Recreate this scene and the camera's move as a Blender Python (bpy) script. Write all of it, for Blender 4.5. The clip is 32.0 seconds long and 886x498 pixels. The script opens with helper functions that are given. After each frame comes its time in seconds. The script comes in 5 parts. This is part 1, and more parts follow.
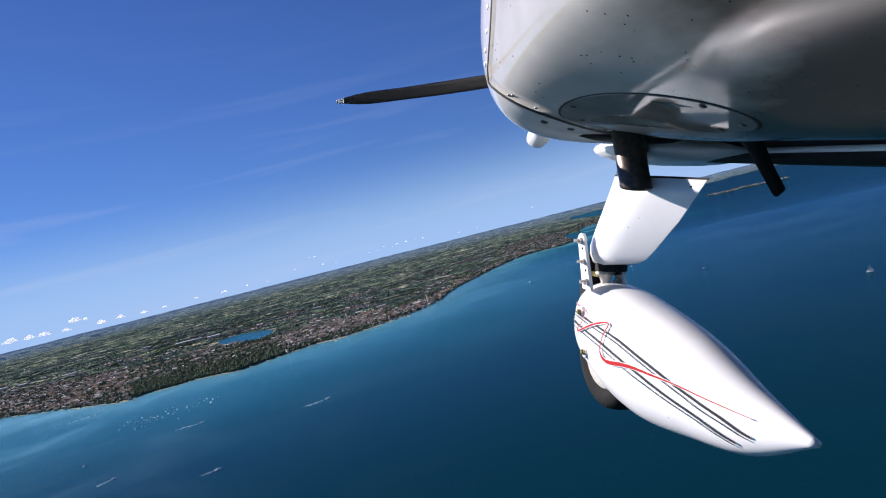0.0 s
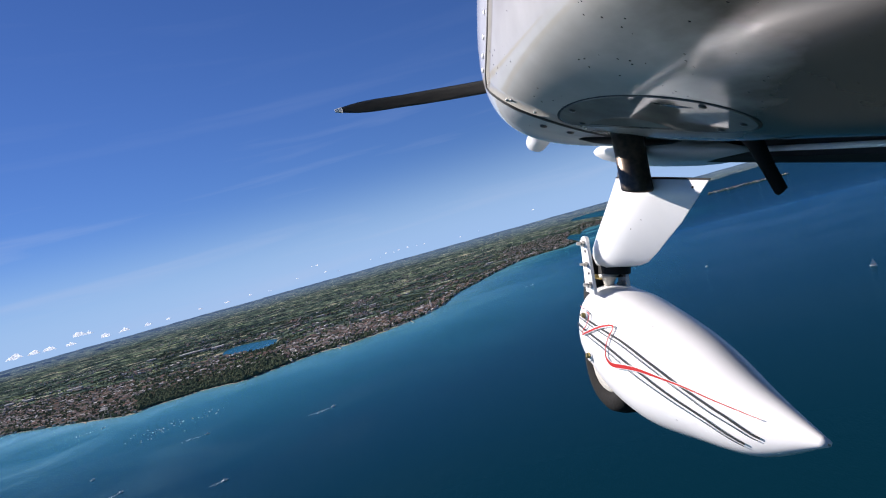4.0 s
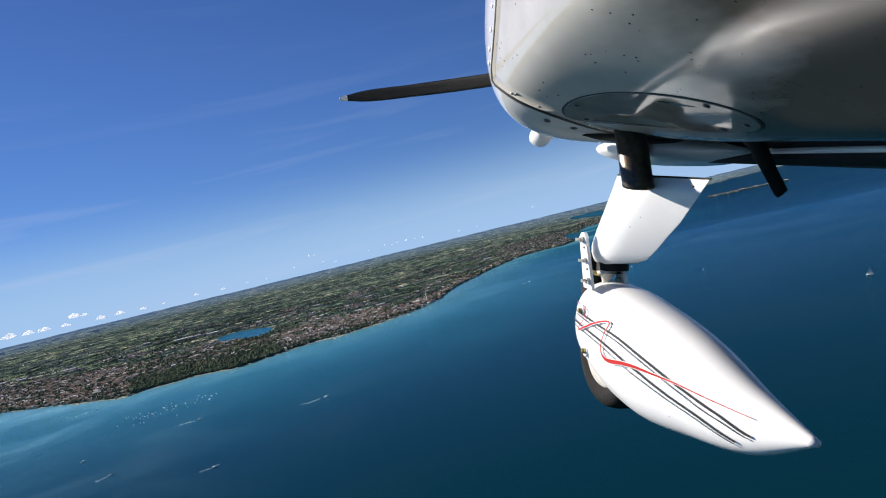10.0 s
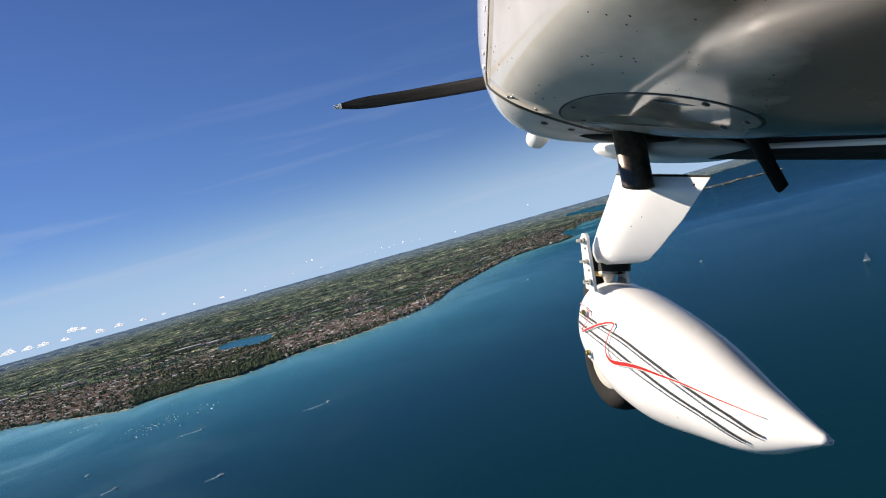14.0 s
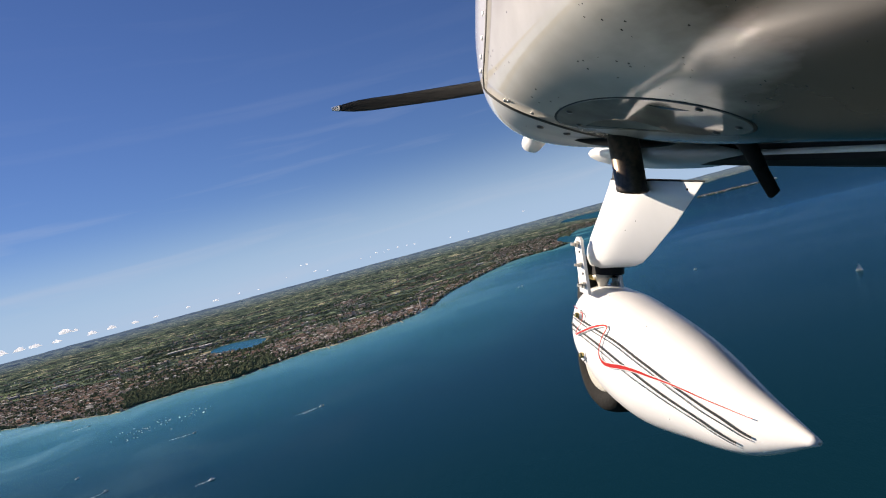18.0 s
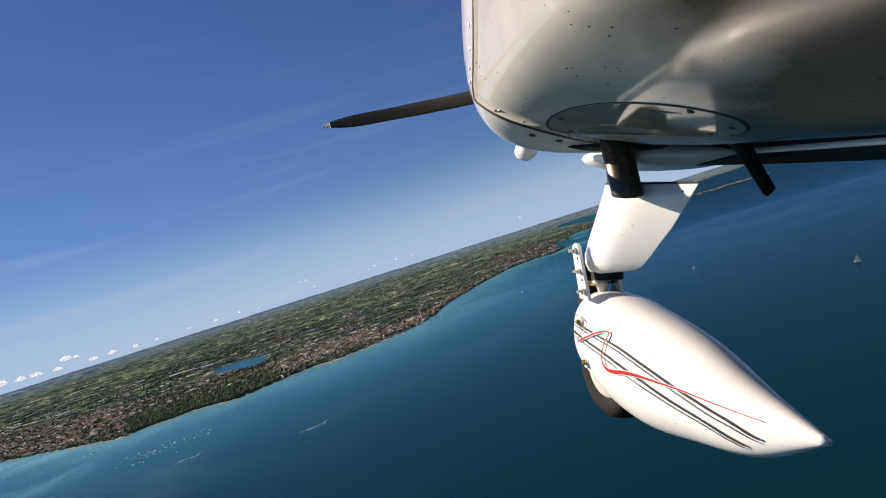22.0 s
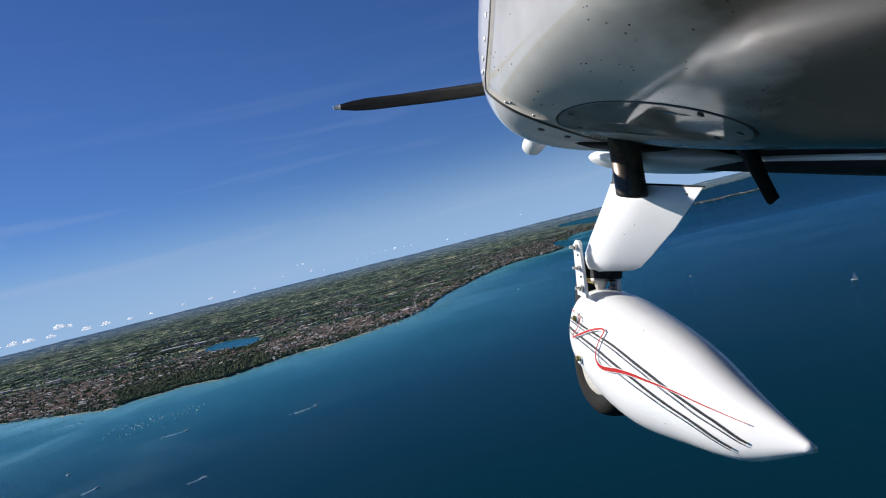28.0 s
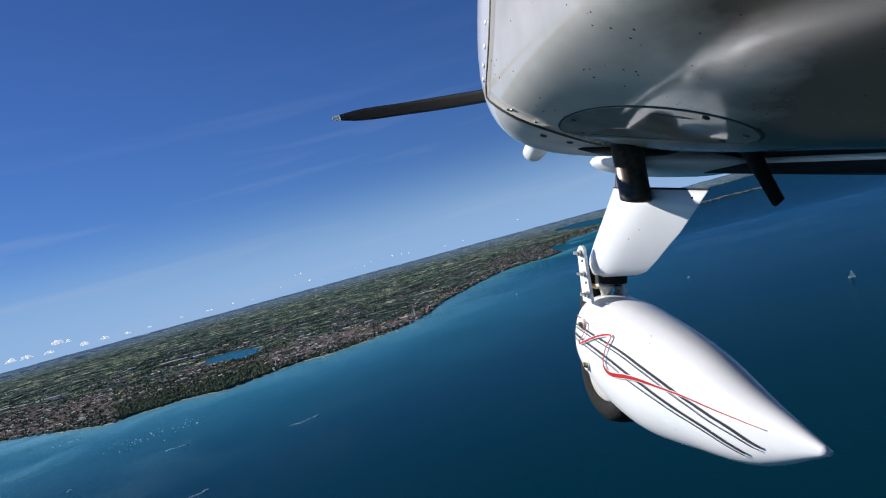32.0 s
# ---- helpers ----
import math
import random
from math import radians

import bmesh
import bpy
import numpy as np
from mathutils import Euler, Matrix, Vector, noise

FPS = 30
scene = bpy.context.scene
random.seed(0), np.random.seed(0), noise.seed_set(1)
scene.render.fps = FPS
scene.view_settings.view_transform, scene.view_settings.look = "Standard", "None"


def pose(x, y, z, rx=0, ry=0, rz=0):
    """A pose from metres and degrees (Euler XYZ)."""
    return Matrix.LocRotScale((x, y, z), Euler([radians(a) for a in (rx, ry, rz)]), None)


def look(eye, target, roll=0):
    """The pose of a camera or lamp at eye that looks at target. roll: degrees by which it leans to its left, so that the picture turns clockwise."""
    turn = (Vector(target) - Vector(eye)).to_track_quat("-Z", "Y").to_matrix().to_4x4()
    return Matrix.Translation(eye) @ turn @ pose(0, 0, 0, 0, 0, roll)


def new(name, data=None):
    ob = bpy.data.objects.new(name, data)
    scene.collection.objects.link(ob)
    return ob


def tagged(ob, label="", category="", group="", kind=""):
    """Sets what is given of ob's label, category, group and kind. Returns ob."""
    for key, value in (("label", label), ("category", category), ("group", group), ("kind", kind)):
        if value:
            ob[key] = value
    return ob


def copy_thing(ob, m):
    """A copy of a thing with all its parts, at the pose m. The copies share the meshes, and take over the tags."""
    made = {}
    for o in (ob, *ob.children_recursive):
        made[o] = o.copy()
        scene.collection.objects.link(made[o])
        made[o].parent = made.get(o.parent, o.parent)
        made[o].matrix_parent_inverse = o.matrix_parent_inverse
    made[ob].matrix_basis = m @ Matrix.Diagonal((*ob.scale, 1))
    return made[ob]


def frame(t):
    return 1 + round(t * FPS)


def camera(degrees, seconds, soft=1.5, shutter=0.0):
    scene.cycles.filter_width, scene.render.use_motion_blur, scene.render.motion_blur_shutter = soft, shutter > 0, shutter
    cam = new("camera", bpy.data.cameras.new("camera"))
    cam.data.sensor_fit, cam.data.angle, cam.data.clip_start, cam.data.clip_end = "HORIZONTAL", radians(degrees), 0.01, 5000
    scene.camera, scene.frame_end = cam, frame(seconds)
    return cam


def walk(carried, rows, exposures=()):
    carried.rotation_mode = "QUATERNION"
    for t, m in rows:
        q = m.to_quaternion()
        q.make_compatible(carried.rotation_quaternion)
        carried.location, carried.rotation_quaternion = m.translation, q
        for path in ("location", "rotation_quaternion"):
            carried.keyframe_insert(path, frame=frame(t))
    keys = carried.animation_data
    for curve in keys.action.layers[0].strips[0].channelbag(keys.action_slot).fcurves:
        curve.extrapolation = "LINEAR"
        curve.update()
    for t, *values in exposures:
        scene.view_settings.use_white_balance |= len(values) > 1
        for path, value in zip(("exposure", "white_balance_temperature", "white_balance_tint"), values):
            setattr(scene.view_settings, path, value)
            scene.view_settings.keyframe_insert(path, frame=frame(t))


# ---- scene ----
# Level axes: x right, y ahead, z up; the lake's surface is z = 0. The aircraft flies 200 m over it.
HEIGHT = 200.0
cam = camera(67.0, 32.0, soft=1.1)
REF = pose(0, 0, HEIGHT, 90 - 0.2, 0, 0) @ pose(0, 0, 0, 0, 0, -14.0)
# Seconds, then the small shake of the camera on its mount: metres and degrees in the camera's own axes.
SHAKE = [
    (0, 0.0183, 0.0019, -0.0041, -0.607, 0.968, -0.193),
    (0.5, 0.0145, 0.0072, -0.0069, -0.768, 1.021, -0.988),
    (1, 0.0127, -0.0001, 0.0007, -0.647, 0.922, 0.875),
    (1.5, 0.0161, 0.0025, -0.0057, -0.573, 1.201, -0.471),
    (2, 0.0172, -0.0016, 0.0019, -0.514, 0.971, 0.733),
    (2.5, 0.012, -0.0001, 0.0013, -0.527, 0.898, 0.902),
    (3, 0.0175, 0.0053, -0.007, -0.613, 1.094, -0.845),
    (3.5, 0.0182, 0.009, -0.0104, -0.42, 1.089, -2.167),
    (5.5, 0.0125, -0.0102, 0.0047, 0.348, 1.141, 1.089),
    (6, 0.0185, -0.0041, 0.0014, -0.155, 0.745, 0.086),
    (6.5, 0.0135, -0.0071, 0.0033, -0.111, 1.134, 1.137),
    (7, 0.0125, -0.0047, 0.002, -0.147, 1.04, 0.784),
    (7.5, 0.0095, 0.0011, -0.0015, -0.03, 0.736, -0.491),
    (8, 0.0104, -0.0029, -0.0012, -0.115, 0.977, 0.448),
    (8.5, 0.0149, 0.0096, -0.0083, -0.562, 0.974, -1.759),
    (9, 0.0188, 0.0113, -0.0093, -1.016, 1.121, -1.914),
    (9.5, 0.0169, 0.0006, -0.0008, -0.829, 0.881, 0.061),
    (10, 0.0133, -0.0012, 0.0002, -0.685, 0.967, 0.324),
    (10.5, 0.0131, -0.0021, 0.0022, -0.343, 0.812, 0.413),
    (11, 0.0038, 0.0012, -0.0027, -0.198, 0.798, -0.548),
    (11.5, 0.0038, -0.0011, 0.0004, -0.121, 0.562, 0.274),
    (12, 0.011, 0.0025, -0.0022, -0.242, 0.728, -1.335),
    (12.5, 0.0072, 0.0077, -0.0079, -0.433, 0.822, -1.443),
    (13, 0.0085, 0.0069, -0.008, -0.578, 0.728, -0.86),
    (13.5, 0.0104, 0.0036, -0.0016, -0.377, 0.678, -0.941),
    (14, 0.0067, 0.0111, -0.0121, -0.635, 0.72, -1.667),
    (14.5, 0.0089, 0.0032, -0.0083, -0.127, 0.568, -2.079),
    (16.5, 0.0108, 0.0132, -0.0118, -0.639, 0.637, -2.774),
    (17, 0.0076, 0.0091, -0.0072, -0.507, 0.251, -1.984),
    (17.5, 0.0081, 0.012, -0.008, -0.608, 0.327, -2.208),
    (18, 0.0045, 0.003, 0.0002, -0.165, 0.271, -1.059),
    (18.5, 0.0135, 0.0004, 0.0027, -0.162, 0.603, -1.429),
    (19, 0.012, 0.003, 0.0007, -0.088, 0.331, -1.148),
    (19.5, 0.0109, -0.0046, 0.0082, -0.015, 0.128, 0.17),
    (20, -0.0006, 0.0043, -0.0056, -0.075, 0.401, -1.235),
    (20.5, -0.0037, -0.0143, 0.0141, 0.655, -0.081, 2.157),
    (21, 0.0005, 0.0146, -0.0162, 0.157, -0.428, -3.857),
    (21.5, 0.0115, 0.0132, -0.015, 0.124, 0.547, -4.112),
    (22, 0.0071, 0.0097, -0.0091, 0.651, 0.114, -3.621),
    (22.5, 0.0056, 0.0031, -0.0037, 0.781, -0.049, -2.342),
    (23, 0.0037, -0.003, 0.0013, 0.834, -0.018, -1.139),
    (23.5, 0.004, 0.0054, -0.0044, 0.112, 0.088, -1.458),
    (24, 0.0016, 0.0042, -0.0037, 0.394, -0.267, -1.548),
    (24.5, -0.0084, -0.0046, 0.002, 0.62, -0.313, 0.252),
    (25, -0.0094, 0.0054, -0.0089, 0.193, -0.368, -1.451),
    (25.5, -0.0126, 0.0129, -0.0138, -0.087, -0.176, -2.168),
    (27.5, 0.0008, 0.0001, 0.0031, -0.059, -0.337, 0.008),
    (28, 0, -0, -0, 0, -0, 0),
    (28.5, -0.0001, 0.0043, -0.0016, -0.17, -0.094, -0.266),
    (29, 0.0026, 0.0014, -0.0045, -0.027, 0.316, -0.734),
    (29.5, 0.0016, 0.0045, -0.0039, -0.249, -0.25, -0.96),
    (30, 0.0032, 0.0092, -0.0112, -0.346, 0.343, -1.675),
    (30.5, 0.0032, 0.0081, -0.0073, -0.313, 0.006, -1.439),
    (31, -0.0062, 0.0093, -0.0112, 0.144, -0.101, -1.73),
    (31.5, -0.0156, 0.0078, -0.0128, 0.532, -0.67, -1.94),
    (32, -0.014, 0.0051, -0.0094, 0.583, -0.2, -1.288),
]
walk(cam, [(t, REF @ pose(x, y, z, rx, ry, rz)) for t, x, y, z, rx, ry, rz in SHAKE],
     exposures=[
         (0.0, 0.70, 6250, 19.5),
         (3.0, 0.66, 6450, 19.0),
         (6.5, 0.66, 6120, 12.6),
         (8.0, 0.66, 6150, 11.6),
         (9.5, 0.70, 6580, 13.0),
         (12.0, 0.76, 6450, 11.0),
         (14.0, 0.77, 7300, 14.8),
         (18.0, 0.72, 7620, 16.8),
         (20.0, 0.70, 7620, 16.8),
         (23.0, 0.62, 7460, 15.6),
         (25.0, 0.55, 7050, 14.0),
         (28.0, 0.45, 6360, 12.6),
         (30.0, 0.42, 6150, 12.6),
         (32.0, 0.41, 6130, 12.9),

     ])

# ---- light ----
SUN_AZ, SUN_EL = radians(-57.0), radians(31.5)
world = bpy.data.worlds.new("sky")
scene.world = world
world.use_nodes = True
wt = world.node_tree
wt.nodes.clear()
w_out = wt.nodes.new("ShaderNodeOutputWorld")
w_bg = wt.nodes.new("ShaderNodeBackground")
sky = wt.nodes.new("ShaderNodeTexSky")
sky.sky_type, sky.sun_disc = "NISHITA", False
sky.sun_elevation, sky.sun_rotation = SUN_EL, SUN_AZ
sky.altitude, sky.air_density, sky.dust_density, sky.ozone_density = 300, 1.0, 0.05, 3.5
w_bg.inputs["Strength"].default_value = 0.033
# thin streaks of high cirrus
w_tc = wt.nodes.new("ShaderNodeTexCoord")
w_map = wt.nodes.new("ShaderNodeMapping")
w_map.inputs["Rotation"].default_value = (0.05, -0.1, 0.0)
w_map.inputs["Scale"].default_value = (1.5, 1.5, 19.0)
w_n = wt.nodes.new("ShaderNodeTexNoise")
w_n.inputs["Scale"].default_value, w_n.inputs["Detail"].default_value, w_n.inputs["Distortion"].default_value = 1.7, 7, 0.35
w_r = wt.nodes.new("ShaderNodeMapRange")
for k, v in (("From Min", 0.52), ("From Max", 0.78), ("To Min", 0.0), ("To Max", 0.32)):
    w_r.inputs[k].default_value = v
w_mix = wt.nodes.new("ShaderNodeMix")
w_mix.data_type = "RGBA"
w_mix.inputs["B"].default_value = (9.0, 11.0, 14.5, 1)
w_tint = wt.nodes.new("ShaderNodeMix")
w_tint.data_type, w_tint.blend_type = "RGBA", "MULTIPLY"
w_tint.inputs["Factor"].default_value = 1.0
w_tint.inputs["B"].default_value = (0.58, 0.87, 1.42, 1)
w_low = wt.nodes.new("ShaderNodeMapRange")
w_low.interpolation_type = "SMOOTHSTEP"
for k, v in (("From Min", 0.3), ("From Max", 0.08), ("To Min", 0.12), ("To Max", 1.0)):
    w_low.inputs[k].default_value = v
w_wisp = wt.nodes.new("ShaderNodeMath")
w_wisp.operation = "MULTIPLY"
# pale haze that thickens towards the horizon, all round
w_sep = wt.nodes.new("ShaderNodeSeparateXYZ")
w_h = wt.nodes.new("ShaderNodeMapRange")
w_h.interpolation_type = "SMOOTHERSTEP"
for k, v in (("From Min", -0.02), ("From Max", 0.17), ("To Min", 0.92), ("To Max", 0.0)):
    w_h.inputs[k].default_value = v
w_haze = wt.nodes.new("ShaderNodeMix")
w_haze.data_type = "RGBA"
w_haze.inputs["B"].default_value = (6.7, 10.6, 16.2, 1)
for a, b in ((w_tc.outputs["Generated"], w_map.inputs["Vector"]), (w_map.outputs["Vector"], w_n.inputs["Vector"]),
             (w_n.outputs["Fac"], w_r.inputs["Value"]), (w_r.outputs["Result"], w_wisp.inputs[0]), (w_low.outputs["Result"], w_wisp.inputs[1]), (w_wisp.outputs[0], w_mix.inputs["Factor"]),
             (sky.outputs["Color"], w_tint.inputs["A"]), (w_tint.outputs["Result"], w_haze.inputs["A"]), (w_tc.outputs["Generated"], w_sep.inputs["Vector"]),
             (w_sep.outputs["Z"], w_h.inputs["Value"]), (w_sep.outputs["Z"], w_low.inputs["Value"]), (w_h.outputs["Result"], w_haze.inputs["Factor"]), (w_haze.outputs["Result"], w_mix.inputs["A"]), (w_mix.outputs["Result"], w_bg.inputs["Color"]),
             (w_bg.outputs["Background"], w_out.inputs["Surface"])):
    wt.links.new(a, b)
sun = new("sun", bpy.data.lights.new("sun", "SUN"))
sun.data.energy, sun.data.angle, sun.data.color = 5.0, radians(0.55), (1.0, 0.95, 0.87)
toward_sun = Vector((math.sin(SUN_AZ) * math.cos(SUN_EL), math.cos(SUN_AZ) * math.cos(SUN_EL), math.sin(SUN_EL)))
sun.matrix_world = look(toward_sun * 50 + Vector((0, 0, HEIGHT)), (0, 0, HEIGHT))


# ---- materials ----
def material(name, color, rough=0.5, metal=0.0, coat=0.0, vary=0.0, scale=5.0, color2=None, bump=0.0, bump_scale=40.0, spec=0.5):
    """A principled material with noise of two sizes in its colour and roughness, and fine relief."""
    m = bpy.data.materials.new(name)
    m.use_nodes = True
    nt = m.node_tree
    b = nt.nodes["Principled BSDF"]
    b.inputs["Base Color"].default_value = (*color, 1)
    b.inputs["Roughness"].default_value, b.inputs["Metallic"].default_value = rough, metal
    b.inputs["Coat Weight"].default_value, b.inputs["Coat Roughness"].default_value = coat, 0.08
    b.inputs["Specular IOR Level"].default_value = spec
    if vary or bump:
        tc = nt.nodes.new("ShaderNodeTexCoord")
    if vary:
        n1, n2 = nt.nodes.new("ShaderNodeTexNoise"), nt.nodes.new("ShaderNodeTexNoise")
        n1.inputs["Scale"].default_value, n1.inputs["Detail"].default_value = scale, 5
        n2.inputs["Scale"].default_value, n2.inputs["Detail"].default_value = scale * 7, 6
        mul = nt.nodes.new("ShaderNodeMath")
        mul.operation = "MULTIPLY_ADD"
        mul.inputs[1].default_value, mul.inputs[2].default_value = 0.5, 0.0
        add = nt.nodes.new("ShaderNodeMath")
        add.operation = "MULTIPLY_ADD"
        add.inputs[1].default_value = 0.5
        mix = nt.nodes.new("ShaderNodeMix")
        mix.data_type = "RGBA"
        rng = nt.nodes.new("ShaderNodeMapRange")
        for k, v in (("From Min", 0.35), ("From Max", 0.68), ("To Min", 0.0), ("To Max", vary)):
            rng.inputs[k].default_value = v
        mix.inputs["A"].default_value = (*color, 1)
        mix.inputs["B"].default_value = (*(color2 or [c * 0.55 for c in color]), 1)
        for a, c in ((tc.outputs["Object"], n1.inputs["Vector"]), (tc.outputs["Object"], n2.inputs["Vector"]),
                     (n2.outputs["Fac"], mul.inputs[0]), (n1.outputs["Fac"], add.inputs[0]), (mul.outputs[0], add.inputs[2]),
                     (add.outputs[0], rng.inputs["Value"]), (rng.outputs["Result"], mix.inputs["Factor"]),
                     (mix.outputs["Result"], b.inputs["Base Color"])):
            nt.links.new(a, c)
    if bump:
        nb, bp = nt.nodes.new("ShaderNodeTexNoise"), nt.nodes.new("ShaderNodeBump")
        nb.inputs["Scale"].default_value, nb.inputs["Detail"].default_value = bump_scale, 4
        bp.inputs["Strength"].default_value, bp.inputs["Distance"].default_value = bump, 0.01
        nt.links.new(tc.outputs["Object"], nb.inputs["Vector"])
        nt.links.new(nb.outputs["Fac"], bp.inputs["Height"])
        nt.links.new(bp.outputs["Normal"], b.inputs["Normal"])
    return m


def specks(m, scale, size, color, cover=0.5):
    """Adds small dark specks (oil and fly dirt) over a material's colour."""
    nt = m.node_tree
    b = nt.nodes["Principled BSDF"]
    old = b.inputs["Base Color"].links
    tc, vo, ns = nt.nodes.new("ShaderNodeTexCoord"), nt.nodes.new("ShaderNodeTexVoronoi"), nt.nodes.new("ShaderNodeTexNoise")
    vo.inputs["Scale"].default_value = scale
    ns.inputs["Scale"].default_value = scale * 0.25
    near, some, both = (nt.nodes.new("ShaderNodeMath") for _ in range(3))
    near.operation, near.inputs[1].default_value = "LESS_THAN", size
    some.operation, some.inputs[1].default_value = "GREATER_THAN", cover
    both.operation = "MULTIPLY"
    mix = nt.nodes.new("ShaderNodeMix")
    mix.data_type = "RGBA"
    mix.inputs["B"].default_value = (*color, 1)
    if old:
        nt.links.new(old[0].from_socket, mix.inputs["A"])
    else:
        mix.inputs["A"].default_value = b.inputs["Base Color"].default_value
    for a, c in ((tc.outputs["Object"], vo.inputs["Vector"]), (tc.outputs["Object"], ns.inputs["Vector"]),
                 (vo.outputs["Distance"], near.inputs[0]), (ns.outputs["Fac"], some.inputs[0]),
                 (near.outputs[0], both.inputs[0]), (some.outputs[0], both.inputs[1]),
                 (both.outputs[0], mix.inputs["Factor"]), (mix.outputs["Result"], b.inputs["Base Color"])):
        nt.links.new(a, c)
    return m


M_PAINT = specks(material("white_paint", (0.86, 0.855, 0.845), 0.34, coat=0.3, vary=0.18, scale=3.0, color2=(0.6, 0.6, 0.58)), 60, 0.09, (0.2, 0.18, 0.16), 0.62)
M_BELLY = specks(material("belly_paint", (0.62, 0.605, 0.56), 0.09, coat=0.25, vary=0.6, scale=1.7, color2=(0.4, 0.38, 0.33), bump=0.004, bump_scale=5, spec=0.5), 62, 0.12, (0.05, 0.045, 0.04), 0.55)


def soot_and_shade(m, y_pale, y_dark, color):
    """Oil and soot smeared back along the belly with shade painted in, uneven, heavier towards the rear."""
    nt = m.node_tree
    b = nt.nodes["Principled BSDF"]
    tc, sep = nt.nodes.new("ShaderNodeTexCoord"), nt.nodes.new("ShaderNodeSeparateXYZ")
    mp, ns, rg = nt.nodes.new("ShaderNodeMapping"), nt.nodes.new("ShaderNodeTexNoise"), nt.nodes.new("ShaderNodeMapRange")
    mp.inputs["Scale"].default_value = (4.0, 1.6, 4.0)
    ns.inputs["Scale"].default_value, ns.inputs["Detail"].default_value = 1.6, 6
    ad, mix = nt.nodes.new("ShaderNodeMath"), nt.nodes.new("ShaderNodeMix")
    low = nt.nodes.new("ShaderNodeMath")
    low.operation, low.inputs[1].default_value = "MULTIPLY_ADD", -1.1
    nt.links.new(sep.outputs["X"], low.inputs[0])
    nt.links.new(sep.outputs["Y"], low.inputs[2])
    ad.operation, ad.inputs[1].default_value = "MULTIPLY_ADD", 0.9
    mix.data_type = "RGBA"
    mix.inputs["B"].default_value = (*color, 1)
    for k, v in (("From Min", y_pale + 0.45 - 0.66), ("From Max", y_dark + 0.45 - 0.66), ("To Min", 0.0), ("To Max", 0.92)):
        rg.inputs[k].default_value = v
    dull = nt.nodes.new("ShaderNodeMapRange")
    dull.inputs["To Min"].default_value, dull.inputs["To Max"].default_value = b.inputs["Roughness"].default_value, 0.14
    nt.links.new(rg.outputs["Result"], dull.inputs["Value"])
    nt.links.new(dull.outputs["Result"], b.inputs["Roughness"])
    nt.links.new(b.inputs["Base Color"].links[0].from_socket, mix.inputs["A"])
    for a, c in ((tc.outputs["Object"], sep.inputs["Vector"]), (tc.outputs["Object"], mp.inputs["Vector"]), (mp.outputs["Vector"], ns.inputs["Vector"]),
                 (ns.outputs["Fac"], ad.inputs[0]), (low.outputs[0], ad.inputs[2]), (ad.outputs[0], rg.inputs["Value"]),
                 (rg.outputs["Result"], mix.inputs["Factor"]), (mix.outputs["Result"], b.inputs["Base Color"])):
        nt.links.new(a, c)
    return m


# the belly's shade is put into the colour together with the soot
soot_and_shade(M_BELLY, 1.06, 0.74, (0.06, 0.047, 0.026))
M_COVER = material("cover_paint", (0.3, 0.287, 0.25), 0.07, coat=0.4, vary=0.8, scale=3, color2=(0.15, 0.135, 0.105), spec=0.4)
M_SCREW = material("oily_screw", (0.12, 0.11, 0.1), 0.35, metal=0.7, vary=0.5, scale=40)
M_BOWL = specks(material("bowl_paint", (0.74, 0.735, 0.715), 0.16, coat=0.6, vary=0.35, scale=2.4, color2=(0.5, 0.49, 0.46), bump=0.006, bump_scale=6), 60, 0.08, (0.2, 0.18, 0.16), 0.6)
M_GAP = material("panel_gap", (0.012, 0.012, 0.012), 0.8)
M_BLACK = material("black_plastic", (0.008, 0.008, 0.008), 0.6, vary=0.5, scale=9, color2=(0.02, 0.018, 0.016), spec=0.25)
M_SOOT = material("sooty_steel", (0.05, 0.043, 0.038), 0.38, metal=0.85, vary=0.7, scale=14, color2=(0.22, 0.16, 0.11))
M_STEEL = material("plated_steel", (0.5, 0.48, 0.44), 0.35, metal=0.95, vary=0.4, scale=60)
M_BRASS = material("yellow_plated_bolt", (0.55, 0.42, 0.16), 0.35, metal=0.95)
M_RUBBER = material("tyre_rubber", (0.012, 0.0115, 0.011), 0.85, vary=0.5, scale=12, color2=(0.03, 0.028, 0.025), bump=0.2, bump_scale=120, spec=0.15)
M_RIM = material("rim_paint", (0.6, 0.57, 0.5), 0.45, vary=0.6, scale=20)
M_GREY = material("grey_tape", (0.035, 0.036, 0.038), 0.7, spec=0.15)
M_RED = material("red_tape", (0.45, 0.014, 0.014), 0.65, spec=0.15)
M_BLADE = material("blade_black", (0.02, 0.019, 0.019), 0.5, vary=0.5, scale=8, color2=(0.05, 0.045, 0.04))


# ---- shared builders ----
def bm_from(verts, faces):
    bm = bmesh.new()
    vs = [bm.verts.new(v) for v in verts]
    for fc in faces:
        bm.faces.new([vs[i] for i in fc])
    return bm


def part(name, bm, mat, parent=None, label="", smooth=True):
    """Links a bmesh as one mesh object under a thing or a part."""
    bmesh.ops.recalc_face_normals(bm, faces=bm.faces)
    me = bpy.data.meshes.new(name)
    bm.to_mesh(me)
    bm.free()
    me.materials.append(mat)
    for p in me.polygons:
        p.use_smooth = smooth
    ob = new(name, me)
    if parent:
        ob.parent = parent
    if label:
        ob["label"] = label
    return ob


